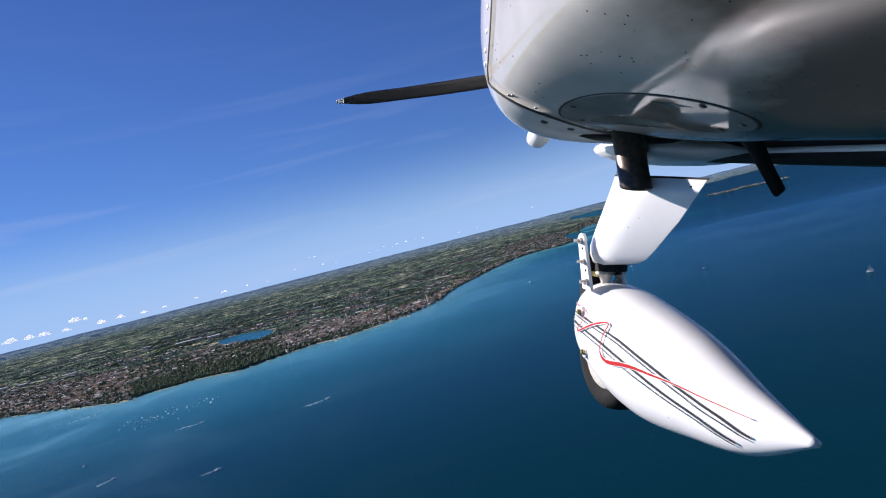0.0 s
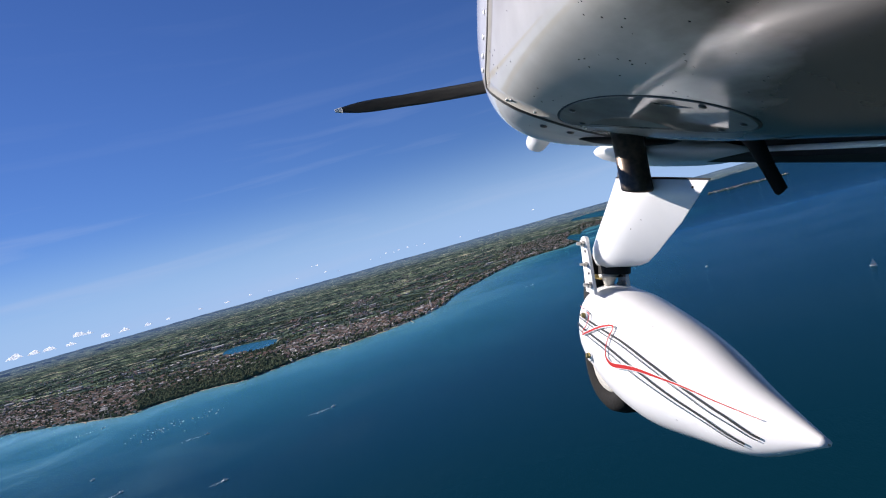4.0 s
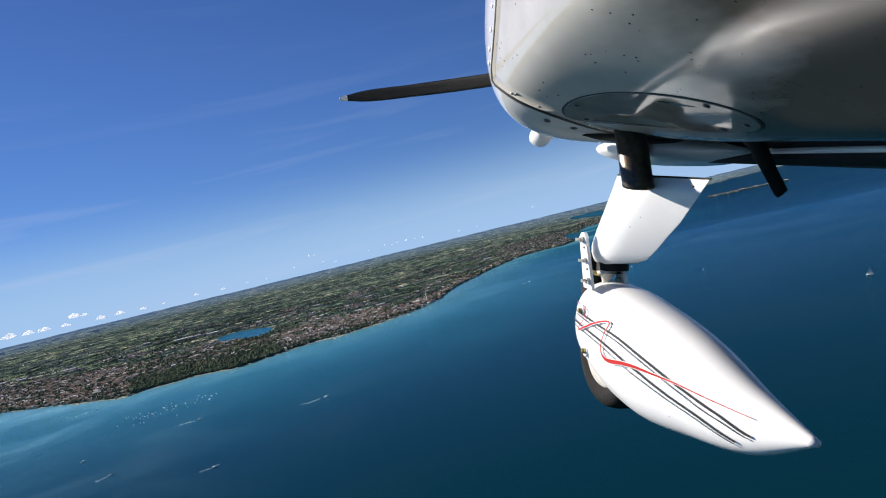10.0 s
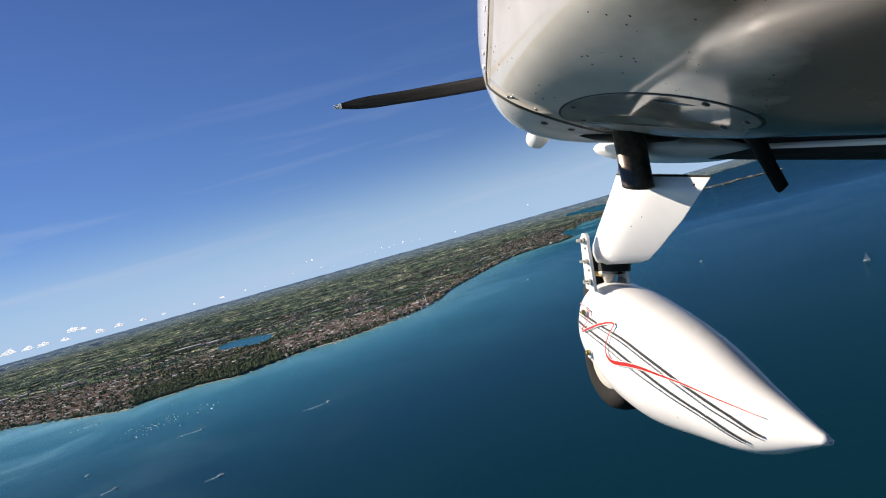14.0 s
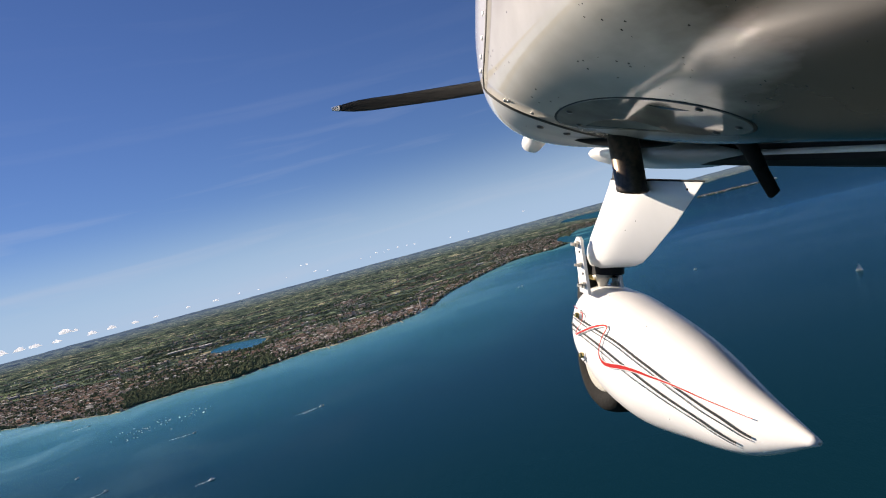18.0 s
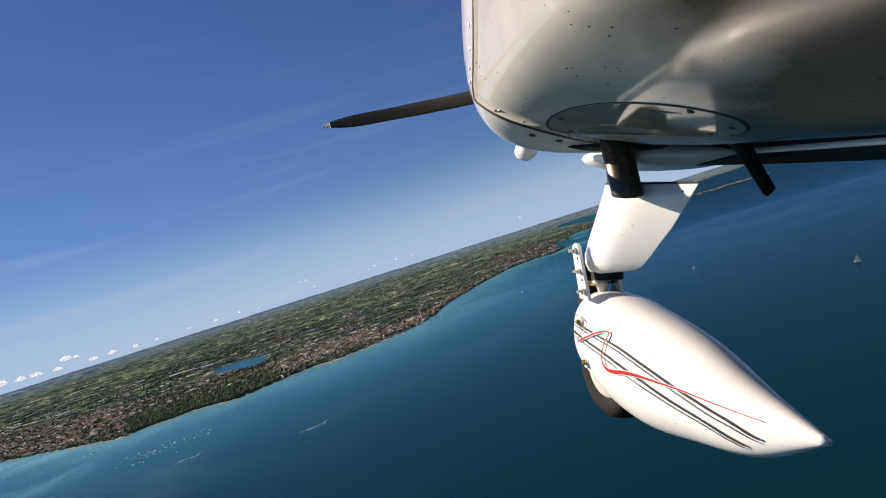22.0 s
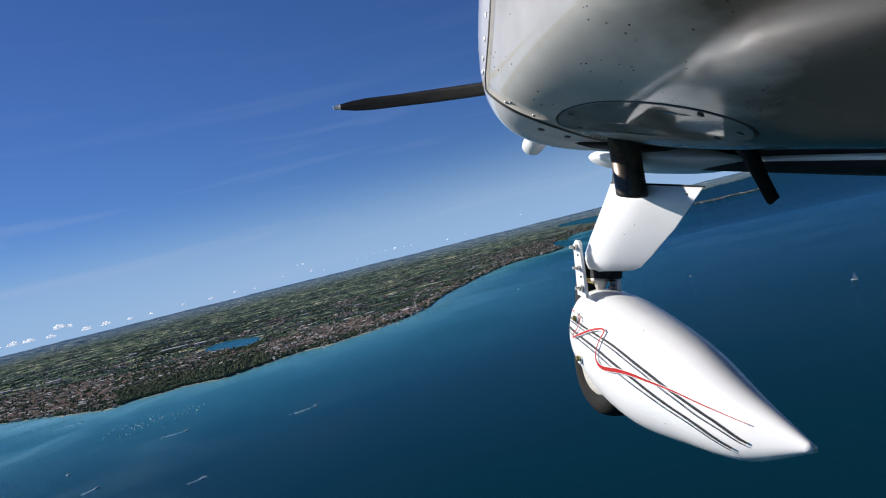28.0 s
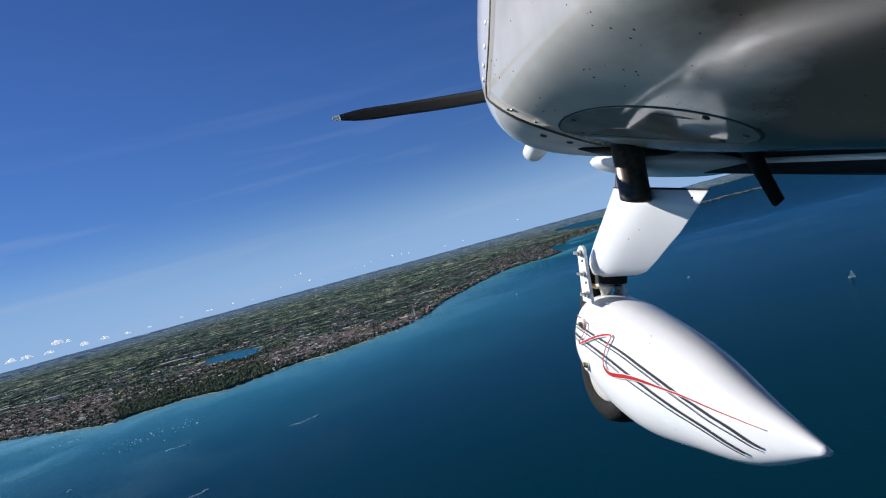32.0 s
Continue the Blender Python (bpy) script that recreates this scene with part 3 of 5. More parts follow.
def blade(turn, s0=0.0, s1=1.0, steps=25, swell=1.0):
    rings = []
    for i in range(steps):
        s = s0 + (s1 - s0) * i / (steps - 1)
        r = 0.06 + 0.605 * s
        chord = glide((0, 0.12, 0.35, 0.7, 0.93, 1.0), (0.02, 0.022, 0.021, 0.017, 0.012, 0.004), s)
        th = glide((0, 0.15, 0.5, 1.0), (0.02, 0.011, 0.006, 0.0025), s) * swell
        chord *= swell
        pitch_ = radians(62 - 44 * s ** 0.6)
        sweep = 0.02 * s * s
        ring = []
        for k in range(16):
            a = 2 * math.pi * k / 16
            u, v = chord * math.cos(a), th * math.sin(a)
            ring.append(Vector((r, v * math.cos(pitch_) + u * math.sin(pitch_) * 0.9, u * math.cos(pitch_) - v * math.sin(pitch_) - sweep)))
        rings.append(ring)
    bm = lofted(rings)
    bm.transform(Matrix.Translation(hub) @ Matrix.Rotation(turn, 4, "Y"))
    return bm


for turn in (radians(180 - 12.5), radians(-12.5)):
    made = part("propeller_blade", blade(turn), M_BLADE, prop, "black propeller blade")
    part("blade_tip", blade(turn, 0.972, 1.003, 5, 1.12), M_PAINT, made, "white painted tip")


# ---- lake, land and distance ----
# Past 3 km the plain and the far water are drawn in: they rise like the inside of a wide bowl to the eye's level at 5 km.
FLAT, RIM = 3000.0, 4960.0
SHORE_AZ = (-180, -150, -120, -95, -75, -58, -50, -45, -42, -40, -38, -35.9, -34.2, -32.5, -30.8, -28.9, -27.9, -26.9, -24.8, -23.1, -20.5, -18.3, -15.9, -13.5, -11.1, -8.6, -6.0, -3.9, -2.3, -0.6, 1.0, 2.1, 3.7, 5.2, 7.2, 8.7, 9.7, 10.3,
            10.45, 11, 12.4, 12.9, 14.8, 17, 20, 25, 30, 60, 180)
SHORE_D = (9000, 7000, 4000, 3070, 1600, 2300, 2500, 2560, 2600, 2630, 2650, 2593, 2417, 2259, 2117, 1976, 1972, 1996, 1976, 1991, 1902, 1917, 1981, 2023, 2004, 2055, 2132, 2258, 2423, 2861, 3139, 3373, 3771, 4064, 4203, 4190, 4378, 4440,
           6100, 6840, 6990, 7450, 7930, 11000, 17000, 22000, 24000, 24000, 12000)


def rise(d):
    return HEIGHT * np.clip((np.asarray(d, float) - FLAT) / (RIM - FLAT), 0, 1) ** 1.5


def plain_d(d):
    """The distance on a level plain that is seen as far below the horizon as the drawn-in ground at d."""
    return np.minimum(HEIGHT * np.asarray(d, float) / np.maximum(HEIGHT - rise(d), 0.01), 90000)


D_TABLE = np.linspace(0, RIM, 2481)
P_TABLE = plain_d(D_TABLE)


def true_d(p):
    return np.interp(p, P_TABLE, D_TABLE)


def wave(x, seed):
    """Smooth pseudo-random waves of one variable."""
    r = np.random.RandomState(seed)
    out = np.zeros_like(np.asarray(x, float))
    for k in range(1, 7):
        out += np.sin(np.asarray(x) * r.uniform(0.6, 1.4) * 1.7 ** k + r.uniform(0, 6.28)) / 1.45 ** k
    return out * 0.6


def shore(az):
    d = np.interp(az, SHORE_AZ, SHORE_D)
    return d + wave(np.asarray(az) * 0.9, 3) * 0.006 * d


def hills(x, y):
    r = np.random.RandomState(11)
    out = np.zeros_like(x)
    for k in range(9):
        a, L = r.uniform(0, 6.28), 1400 / 1.45 ** k
        out += np.sin((x * math.cos(a) + y * math.sin(a)) * 6.283 / L + r.uniform(0, 6.28)) / 1.5 ** k
    return out * 0.45


def smooth01(a, b, x):
    t = np.clip((x - a) / (b - a), 0, 1)
    return t * t * (3 - 2 * t)


LAKES = ((-18.7, 3230, 122, 285), (10.0, 5300, 68, 640), (12.4, 15500, 680, 4200))  # pond, bay and lagoon: azimuth, distance, half width, half depth


def pond_mask(az, d, wide=1.12):
    m = np.zeros_like(d)
    for a, dd, hw, hd in LAKES:
        u = np.radians(az - a) * dd / hw
        v = (d - dd) / hd + 0.35 * np.sin(u * 2.2)
        m = np.maximum(m, 1 - smooth01(0.9, wide, np.sqrt(u * u + v * v)))
    return m


def ground_z(az, p):
    """Height of the ground at an azimuth and a distance on the plain."""
    az, p = np.asarray(az, float), np.asarray(p, float)
    d = true_d(p)
    s = p - shore(az)
    x, y = p * np.sin(np.radians(az)), p * np.cos(np.radians(az))
    h = hills(x, y)
    z = -4 + 5.2 * smooth01(-14, 4, s) + 3 * smooth01(4, 90, s) + smooth01(0, 500, s) * (4 + 3 * h)
    z = z + smooth01(3500, 9000, p) * smooth01(0, 900, s) * (14 + 8 * hills(x * 0.4, y * 0.4))
    west = smooth01(-75, -110, az) * (1 - smooth01(-150, -175, az))
    z = z + west * smooth01(0, 900, s) * (150 + 90 * np.abs(h))
    m, flat = pond_mask(az, p) * (s > 30), pond_mask(az, p, 3.0) * (s > 30)
    z = z + (np.minimum(z, 2.0) - z) * flat
    z = z * (1 - m) - 2.5 * m
    return z * d / np.maximum(p, 1.0) + rise(d)


azs = np.concatenate([np.arange(-180, -44, 2.0), np.arange(-44, 24, 0.11), np.arange(24, 180.1, 2.0)])
rad = np.concatenate([np.arange(900, 1200, 40), np.arange(1200, 1860, 20), np.arange(1860, 3400, 11), np.arange(3400, 4290, 16), [4290.0]])
A, D = np.meshgrid(azs, rad)
P = plain_d(D)
Z = ground_z(A, P)
X, Y = D * np.sin(np.radians(A)), D * np.cos(np.radians(A))


def sheet(name, X, Y, Z, mat, attrs=()):
    h, w = X.shape
    me = bpy.data.meshes.new(name)
    idx = np.arange(h * w).reshape(h, w)
    faces = np.stack([idx[:-1, :-1], idx[:-1, 1:], idx[1:, 1:], idx[1:, :-1]], -1).reshape(-1, 4)
    me.vertices.add(h * w)
    me.vertices.foreach_set("co", np.stack([X, Y, Z], -1).astype(np.float32).ravel())
    me.loops.add(faces.size)
    me.loops.foreach_set("vertex_index", faces.astype(np.int32).ravel())
    me.polygons.add(len(faces))
    me.polygons.foreach_set("loop_start", np.arange(0, faces.size, 4, dtype=np.int32))
    me.polygons.foreach_set("use_smooth", np.ones(len(faces), dtype=bool))
    me.update(calc_edges=True)
    for key, val in attrs:
        if val.ndim == 3:
            me.attributes.new(key, "FLOAT_VECTOR", "POINT").data.foreach_set("vector", val.astype(np.float32).ravel())
        else:
            me.attributes.new(key, "FLOAT", "POINT").data.foreach_set("value", val.astype(np.float32).ravel())
    me.materials.append(mat)
    return new(name, me)


def level(az, p):
    """Places on the level plain, for patterns that keep their size with distance."""
    return np.stack([p * np.sin(np.radians(az)), p * np.cos(np.radians(az)), np.zeros_like(p)], -1)


def sweep_at(az, p):
    """Azimuth and the logarithm of distance, for patterns drawn out along the shore."""
    return np.stack([az / 0.8, np.log(np.maximum(p, 1.0)) / 0.07, np.zeros_like(p)], -1)


def node(nt, kind, **inputs):
    n = nt.nodes.new(kind)
    for k, v in inputs.items():
        n.inputs[k.replace("_", " ")].default_value = v
    return n


def ramp(nt, stops):
    n = nt.nodes.new("ShaderNodeValToRGB")
    n.color_ramp.interpolation = "LINEAR"
    while len(n.color_ramp.elements) < len(stops):
        n.color_ramp.elements.new(0.5)
    for e, (at, col) in zip(n.color_ramp.elements, stops):
        e.position, e.color = at, (*col, 1)
    return n


def farmland():
    """Patchwork of meadows, vineyards and ploughed fields with hedges and woods between."""
    m = bpy.data.materials.new("farmland")
    m.use_nodes = True
    nt = m.node_tree
    b = nt.nodes["Principled BSDF"]
    b.inputs["Roughness"].default_value, b.inputs["Specular IOR Level"].default_value = 1.0, 0.0
    geo = nt.nodes.new("ShaderNodeAttribute")
    geo.attribute_name = "plain"
    mp = nt.nodes.new("ShaderNodeMapping")
    mp.inputs["Rotation"].default_value = (0, 0, 0.22)
    mp.inputs["Scale"].default_value = (1 / 190, 1 / 110, 0)
    vor = node(nt, "ShaderNodeTexVoronoi", Scale=1.0, Randomness=0.8)
    edge = node(nt, "ShaderNodeTexVoronoi", Scale=1.0, Randomness=0.8)
    edge.feature = "DISTANCE_TO_EDGE"
    sep = nt.nodes.new("ShaderNodeSeparateColor")
    rm = ramp(nt, [(0.0, (0.05, 0.075, 0.065)), (0.2, (0.09, 0.12, 0.095)), (0.36, (0.13, 0.17, 0.12)), (0.47, (0.21, 0.26, 0.16)), (0.55, (0.16, 0.2, 0.13)), (0.6, (0.055, 0.08, 0.072)),
                   (0.74, (0.22, 0.225, 0.175)), (0.84, (0.085, 0.11, 0.09)), (0.92, (0.46, 0.42, 0.34)), (1.0, (0.13, 0.125, 0.105))])
    stretch = nt.nodes.new("ShaderNodeMapping")
    stretch.inputs["Rotation"].default_value, stretch.inputs["Scale"].default_value = (0, 0, 0.2), (0.5, 1.5, 0)
    wood = node(nt, "ShaderNodeTexNoise", Scale=0.0042, Detail=7.0, Roughness=0.62)
    wr = node(nt, "ShaderNodeMapRange", From_Min=0.46, From_Max=0.55)
    fine = node(nt, "ShaderNodeTexNoise", Scale=0.06, Detail=6.0)
    er = node(nt, "ShaderNodeMapRange", From_Min=0.02, From_Max=0.06, To_Min=1.0, To_Max=0.0)
    mix1, mix2, mix3 = (nt.nodes.new("ShaderNodeMix") for _ in range(3))
    for mx in (mix1, mix2, mix3):
        mx.data_type = "RGBA"
    mix1.inputs["B"].default_value = (0.03, 0.05, 0.046, 1)
    mix2.inputs["B"].default_value = (0.046, 0.07, 0.07, 1)
    mix3.blend_type = "MULTIPLY"
    mix3.inputs["Factor"].default_value = 0.75
    fr = ramp(nt, [(0.25, (0.45, 0.48, 0.48)), (0.75, (1.1, 1.15, 1.1))])
    for a, c in ((geo.outputs["Vector"], mp.inputs["Vector"]), (mp.outputs["Vector"], vor.inputs["Vector"]), (mp.outputs["Vector"], edge.inputs["Vector"]),
                 (vor.outputs["Color"], sep.inputs["Color"]), (sep.outputs["Red"], rm.inputs["Fac"]),
                 (geo.outputs["Vector"], stretch.inputs["Vector"]), (stretch.outputs["Vector"], wood.inputs["Vector"]), (wood.outputs["Fac"], wr.inputs["Value"]),
                 (geo.outputs["Vector"], fine.inputs["Vector"]), (fine.outputs["Fac"], fr.inputs["Fac"]),
                 (edge.outputs["Distance"], er.inputs["Value"]),
                 (rm.outputs["Color"], mix1.inputs["A"]), (er.outputs["Result"], mix1.inputs["Factor"]),
                 (mix1.outputs["Result"], mix2.inputs["A"]), (wr.outputs["Result"], mix2.inputs["Factor"]),
                 (mix2.outputs["Result"], mix3.inputs["A"]), (fr.outputs["Color"], mix3.inputs["B"])):
        nt.links.new(a, c)
    # wide belts of wood and open country
    belt_map = nt.nodes.new("ShaderNodeMapping")
    belt_map.inputs["Rotation"].default_value, belt_map.inputs["Scale"].default_value = (0, 0, 0.15), (0.45, 1.0, 0)
    belt = node(nt, "ShaderNodeTexNoise", Scale=0.0011, Detail=6.0, Roughness=0.6)
    belt_tone = ramp(nt, [(0.36, (0.5, 0.55, 0.58)), (0.5, (0.85, 0.88, 0.85)), (0.64, (1.35, 1.3, 1.15))])
    belts = nt.nodes.new("ShaderNodeMix")
    belts.data_type, belts.blend_type = "RGBA", "MULTIPLY"
    belts.inputs["Factor"].default_value = 1.0
    # long strips of fields and woods that close up with distance
    sweep = nt.nodes.new("ShaderNodeAttribute")
    sweep.attribute_name = "sweep"
    strip = node(nt, "ShaderNodeTexNoise", Scale=1.0, Detail=9.0, Roughness=0.72)
    strip_tone = ramp(nt, [(0.42, (0.4, 0.46, 0.56)), (0.49, (0.95, 0.98, 1.05)), (0.53, (1.3, 1.27, 1.25)), (0.57, (2.1, 1.95, 1.75)), (0.66, (3.1, 2.85, 2.5))])
    strips = nt.nodes.new("ShaderNodeMix")
    strips.data_type, strips.blend_type = "RGBA", "MULTIPLY"
    strips.inputs["Factor"].default_value = 1.0
    for a, c in ((sweep.outputs["Vector"], strip.inputs["Vector"]), (strip.outputs["Fac"], strip_tone.inputs["Fac"]),
                 (belts.outputs["Result"], strips.inputs["A"]), (strip_tone.outputs["Color"], strips.inputs["B"])):
        nt.links.new(a, c)
    for a, c in ((geo.outputs["Vector"], belt_map.inputs["Vector"]), (belt_map.outputs["Vector"], belt.inputs["Vector"]), (belt.outputs["Fac"], belt_tone.inputs["Fac"]),
                 (mix3.outputs["Result"], belts.inputs["A"]), (belt_tone.outputs["Color"], belts.inputs["B"])):
        nt.links.new(a, c)
    beach = nt.nodes.new("ShaderNodeMix")
    beach.data_type = "RGBA"
    beach.inputs["B"].default_value = (0.38, 0.36, 0.3, 1)
    at = nt.nodes.new("ShaderNodeAttribute")
    at.attribute_name = "inland"
    br_ = node(nt, "ShaderNodeMapRange", From_Min=5.0, From_Max=20.0, To_Min=0.6, To_Max=0.0)
    nt.links.new(at.outputs["Fac"], br_.inputs["Value"])
    nt.links.new(br_.outputs["Result"], beach.inputs["Factor"])
    nt.links.new(strips.outputs["Result"], beach.inputs["A"])
    nt.links.new(beach.outputs["Result"], b.inputs["Base Color"])
    return m


def lake_water():
    """Deep blue-green water, turquoise over the shallows, with wind ripples."""
    m = bpy.data.materials.new("lake_water")
    m.use_nodes = True
    nt = m.node_tree
    nt.nodes.clear()
    out, body, gloss, both = (nt.nodes.new(k) for k in ("ShaderNodeOutputMaterial", "ShaderNodeBsdfDiffuse", "ShaderNodeBsdfGlossy", "ShaderNodeMixShader"))
    gloss.inputs["Color"].default_value = (0.5, 0.88, 0.98, 1)
    fres, weak = node(nt, "ShaderNodeFresnel", IOR=1.33), nt.nodes.new("ShaderNodeMath")
    steep = nt.nodes.new("ShaderNodeMath")
    steep.operation, steep.inputs[1].default_value = "POWER", 1.5
    weak.operation, weak.inputs[1].default_value = "MULTIPLY", 1.15
    nt.links.new(fres.outputs[0], steep.inputs[0])
    nt.links.new(steep.outputs[0], weak.inputs[0])
    nt.links.new(weak.outputs[0], both.inputs["Fac"])
    nt.links.new(body.outputs[0], both.inputs[1])
    nt.links.new(gloss.outputs[0], both.inputs[2])
    nt.links.new(both.outputs[0], out.inputs["Surface"])
    geo = nt.nodes.new("ShaderNodeAttribute")
    geo.attribute_name = "plain"
    at = nt.nodes.new("ShaderNodeAttribute")
    at.attribute_name = "offshore"
    plume = node(nt, "ShaderNodeTexNoise", Scale=0.0042, Detail=5.0, Distortion=1.2)
    pm = nt.nodes.new("ShaderNodeMath")
    pm.operation = "MULTIPLY_ADD"
    pm.inputs[1].default_value = 300.0
    add = nt.nodes.new("ShaderNodeMath")
    add.operation = "ADD"
    add.inputs[1].default_value = -140.0
    rr = node(nt, "ShaderNodeMapRange", From_Min=0.0, From_Max=980.0)
    rm = ramp(nt, [(0.0, (0.10, 0.26, 0.28)), (0.12, (0.045, 0.18, 0.205)), (0.28, (0.014, 0.105, 0.13)), (0.52, (0.003, 0.055, 0.068)), (0.78, (0.001, 0.03, 0.04)), (1.0, (0.0008, 0.02, 0.031))])
    n1 = node(nt, "ShaderNodeTexNoise", Scale=0.55, Detail=3.0, Roughness=0.6)
    n2 = node(nt, "ShaderNodeTexNoise", Scale=0.09, Detail=4.0, Roughness=0.55)
    wind = node(nt, "ShaderNodeTexNoise", Scale=0.0035, Detail=4.0, Distortion=0.8)
    wr = node(nt, "ShaderNodeMapRange", From_Min=0.35, From_Max=0.65, To_Min=0.10, To_Max=0.24)
    mp = nt.nodes.new("ShaderNodeMapping")
    mp.inputs["Rotation"].default_value, mp.inputs["Scale"].default_value = (0, 0, 0.7), (1, 0.45, 1)
    b1, b2 = node(nt, "ShaderNodeBump", Strength=0.9, Distance=0.6), node(nt, "ShaderNodeBump", Strength=0.6, Distance=1.6)
    for a, c in ((at.outputs["Fac"], add.inputs[0]), (geo.outputs["Vector"], plume.inputs["Vector"]), (plume.outputs["Fac"], pm.inputs[0]), (add.outputs[0], pm.inputs[2]),
                 (pm.outputs[0], rr.inputs["Value"]), (rr.outputs["Result"], rm.inputs["Fac"]), (rm.outputs["Color"], body.inputs["Color"]),
                 (geo.outputs["Vector"], mp.inputs["Vector"]), (mp.outputs["Vector"], n1.inputs["Vector"]), (mp.outputs["Vector"], n2.inputs["Vector"]),
                 (geo.outputs["Vector"], wind.inputs["Vector"]), (wind.outputs["Fac"], wr.inputs["Value"]), (wr.outputs["Result"], gloss.inputs["Roughness"]),
                 (n1.outputs["Fac"], b1.inputs["Height"]), (n2.outputs["Fac"], b2.inputs["Height"]), (b1.outputs["Normal"], b2.inputs["Normal"]),
                 (b2.outputs["Normal"], gloss.inputs["Normal"])):
        nt.links.new(a, c)
    return m


M_LAND, M_WATER = farmland(), lake_water()
ground = tagged(sheet("ground", X, Y, Z, M_LAND, (("inland", np.where(pond_mask(A, P) > 0.02, 50, P - shore(A))), ("plain", level(A, P)), ("sweep", sweep_at(A, P)))), "green farmland with fields, hedges and woods behind the lake shore", "ground", kind="structure")
w_az = np.concatenate([np.arange(-180, -44, 3.0), np.arange(-44, 40, 0.3), np.arange(40, 180, 3.0), [180.0]])
w_rad = np.concatenate([[0.001, 25, 100, 200, 300, 400, 500, 600, 700, 800], np.arange(850, 3000, 30), np.arange(3000, 4960, 30), [4960.0]])
WA, WD = np.meshgrid(w_az, w_rad)
WP = plain_d(WD)
coast_az = np.arange(-60, 16, 0.2)
coast = level(coast_az, shore(coast_az))[:, :2]
flat_w = level(WA, WP)
away = np.full(WD.shape, 1e12)
for cx, cy in coast:
    away = np.minimum(away, (flat_w[..., 0] - cx) ** 2 + (flat_w[..., 1] - cy) ** 2)
away = np.sqrt(away)
water = tagged(sheet("water", WD * np.sin(np.radians(WA)), WD * np.cos(np.radians(WA)), rise(WD), M_WATER,
                     (("offshore", np.where(pond_mask(WA, WP) > 0.01, 420, away * 0.95)), ("plain", flat_w))), "deep blue-green lake water with fine wind ripples", "lake", kind="structure")

# hills that close the horizon, their blue haze painted as a glow growing with distance
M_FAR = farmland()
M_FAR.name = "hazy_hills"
ft_ = M_FAR.node_tree
fb = ft_.nodes["Principled BSDF"]
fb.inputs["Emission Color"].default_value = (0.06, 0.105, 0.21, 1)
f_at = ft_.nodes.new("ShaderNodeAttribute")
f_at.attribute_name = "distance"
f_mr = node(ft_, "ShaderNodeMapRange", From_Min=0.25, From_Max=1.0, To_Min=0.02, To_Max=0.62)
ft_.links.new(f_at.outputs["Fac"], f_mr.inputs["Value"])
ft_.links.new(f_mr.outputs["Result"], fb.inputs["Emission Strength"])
f_az = np.concatenate([np.arange(-180, -44, 1.0), np.arange(-44, 30, 0.1), np.arange(30, 180.1, 1.0)])
f_rad = np.linspace(4285, 4960, 60)
FA, FD = np.meshgrid(f_az, f_rad)
FX, FY = FD * np.sin(np.radians(FA)), FD * np.cos(np.radians(FA))
FP = plain_d(FD)
west = smooth01(-62, -100, FA) * (1 - smooth01(-150, -170, FA))
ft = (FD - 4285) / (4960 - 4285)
FZ = ground_z(FA, FP) - 0.4 * (ft < 0.01)
FZ = FZ + ft ** 2 * (2.0 * wave(FA * 0.35, 8) + 1.0 * wave(FA * 1.3, 9)) + 260 * ft * west * (0.7 + 0.4 * np.abs(wave(FA * 0.4, 10)))
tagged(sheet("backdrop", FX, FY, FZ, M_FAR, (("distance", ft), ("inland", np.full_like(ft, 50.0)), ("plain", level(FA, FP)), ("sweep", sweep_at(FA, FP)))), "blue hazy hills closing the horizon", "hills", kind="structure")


# ---- things on the shore ----
rng = np.random.RandomState(5)


def spot(az, p):
    """Where a place on the plain stands: azimuth in degrees, distance along the plain."""
    d = float(true_d(p))
    return d * math.sin(radians(az)), d * math.cos(radians(az))


def shrink(p):
    return float(true_d(p)) / p


def varied(name, stops, rough=0.9, source="object", spec=0.05):
    """A material whose colour differs from piece to piece."""
    m = bpy.data.materials.new(name)
    m.use_nodes = True
    nt = m.node_tree
    b = nt.nodes["Principled BSDF"]
    b.inputs["Roughness"].default_value, b.inputs["Specular IOR Level"].default_value = rough, spec
    if source == "object":
        val = nt.nodes.new("ShaderNodeObjectInfo").outputs["Random"]
    else:
        val = nt.nodes.new("ShaderNodeNewGeometry").outputs["Random Per Island"]
    rm = ramp(nt, stops)
    tc = nt.nodes.new("ShaderNodeNewGeometry")
    ns = node(nt, "ShaderNodeTexNoise", Scale=0.6, Detail=4.0)
    mx = nt.nodes.new("ShaderNodeMix")
    mx.data_type, mx.blend_type = "RGBA", "MULTIPLY"
    mx.inputs["Factor"].default_value = 0.5
    rm2 = ramp(nt, [(0.3, (0.55, 0.55, 0.55)), (0.7, (1.3, 1.3, 1.3))])
    for a, c in ((val, rm.inputs["Fac"]), (tc.outputs["Position"], ns.inputs["Vector"]), (ns.outputs["Fac"], rm2.inputs["Fac"]),
                 (rm.outputs["Color"], mx.inputs["A"]), (rm2.outputs["Color"], mx.inputs["B"]), (mx.outputs["Result"], b.inputs["Base Color"])):
        nt.links.new(a, c)
    return m


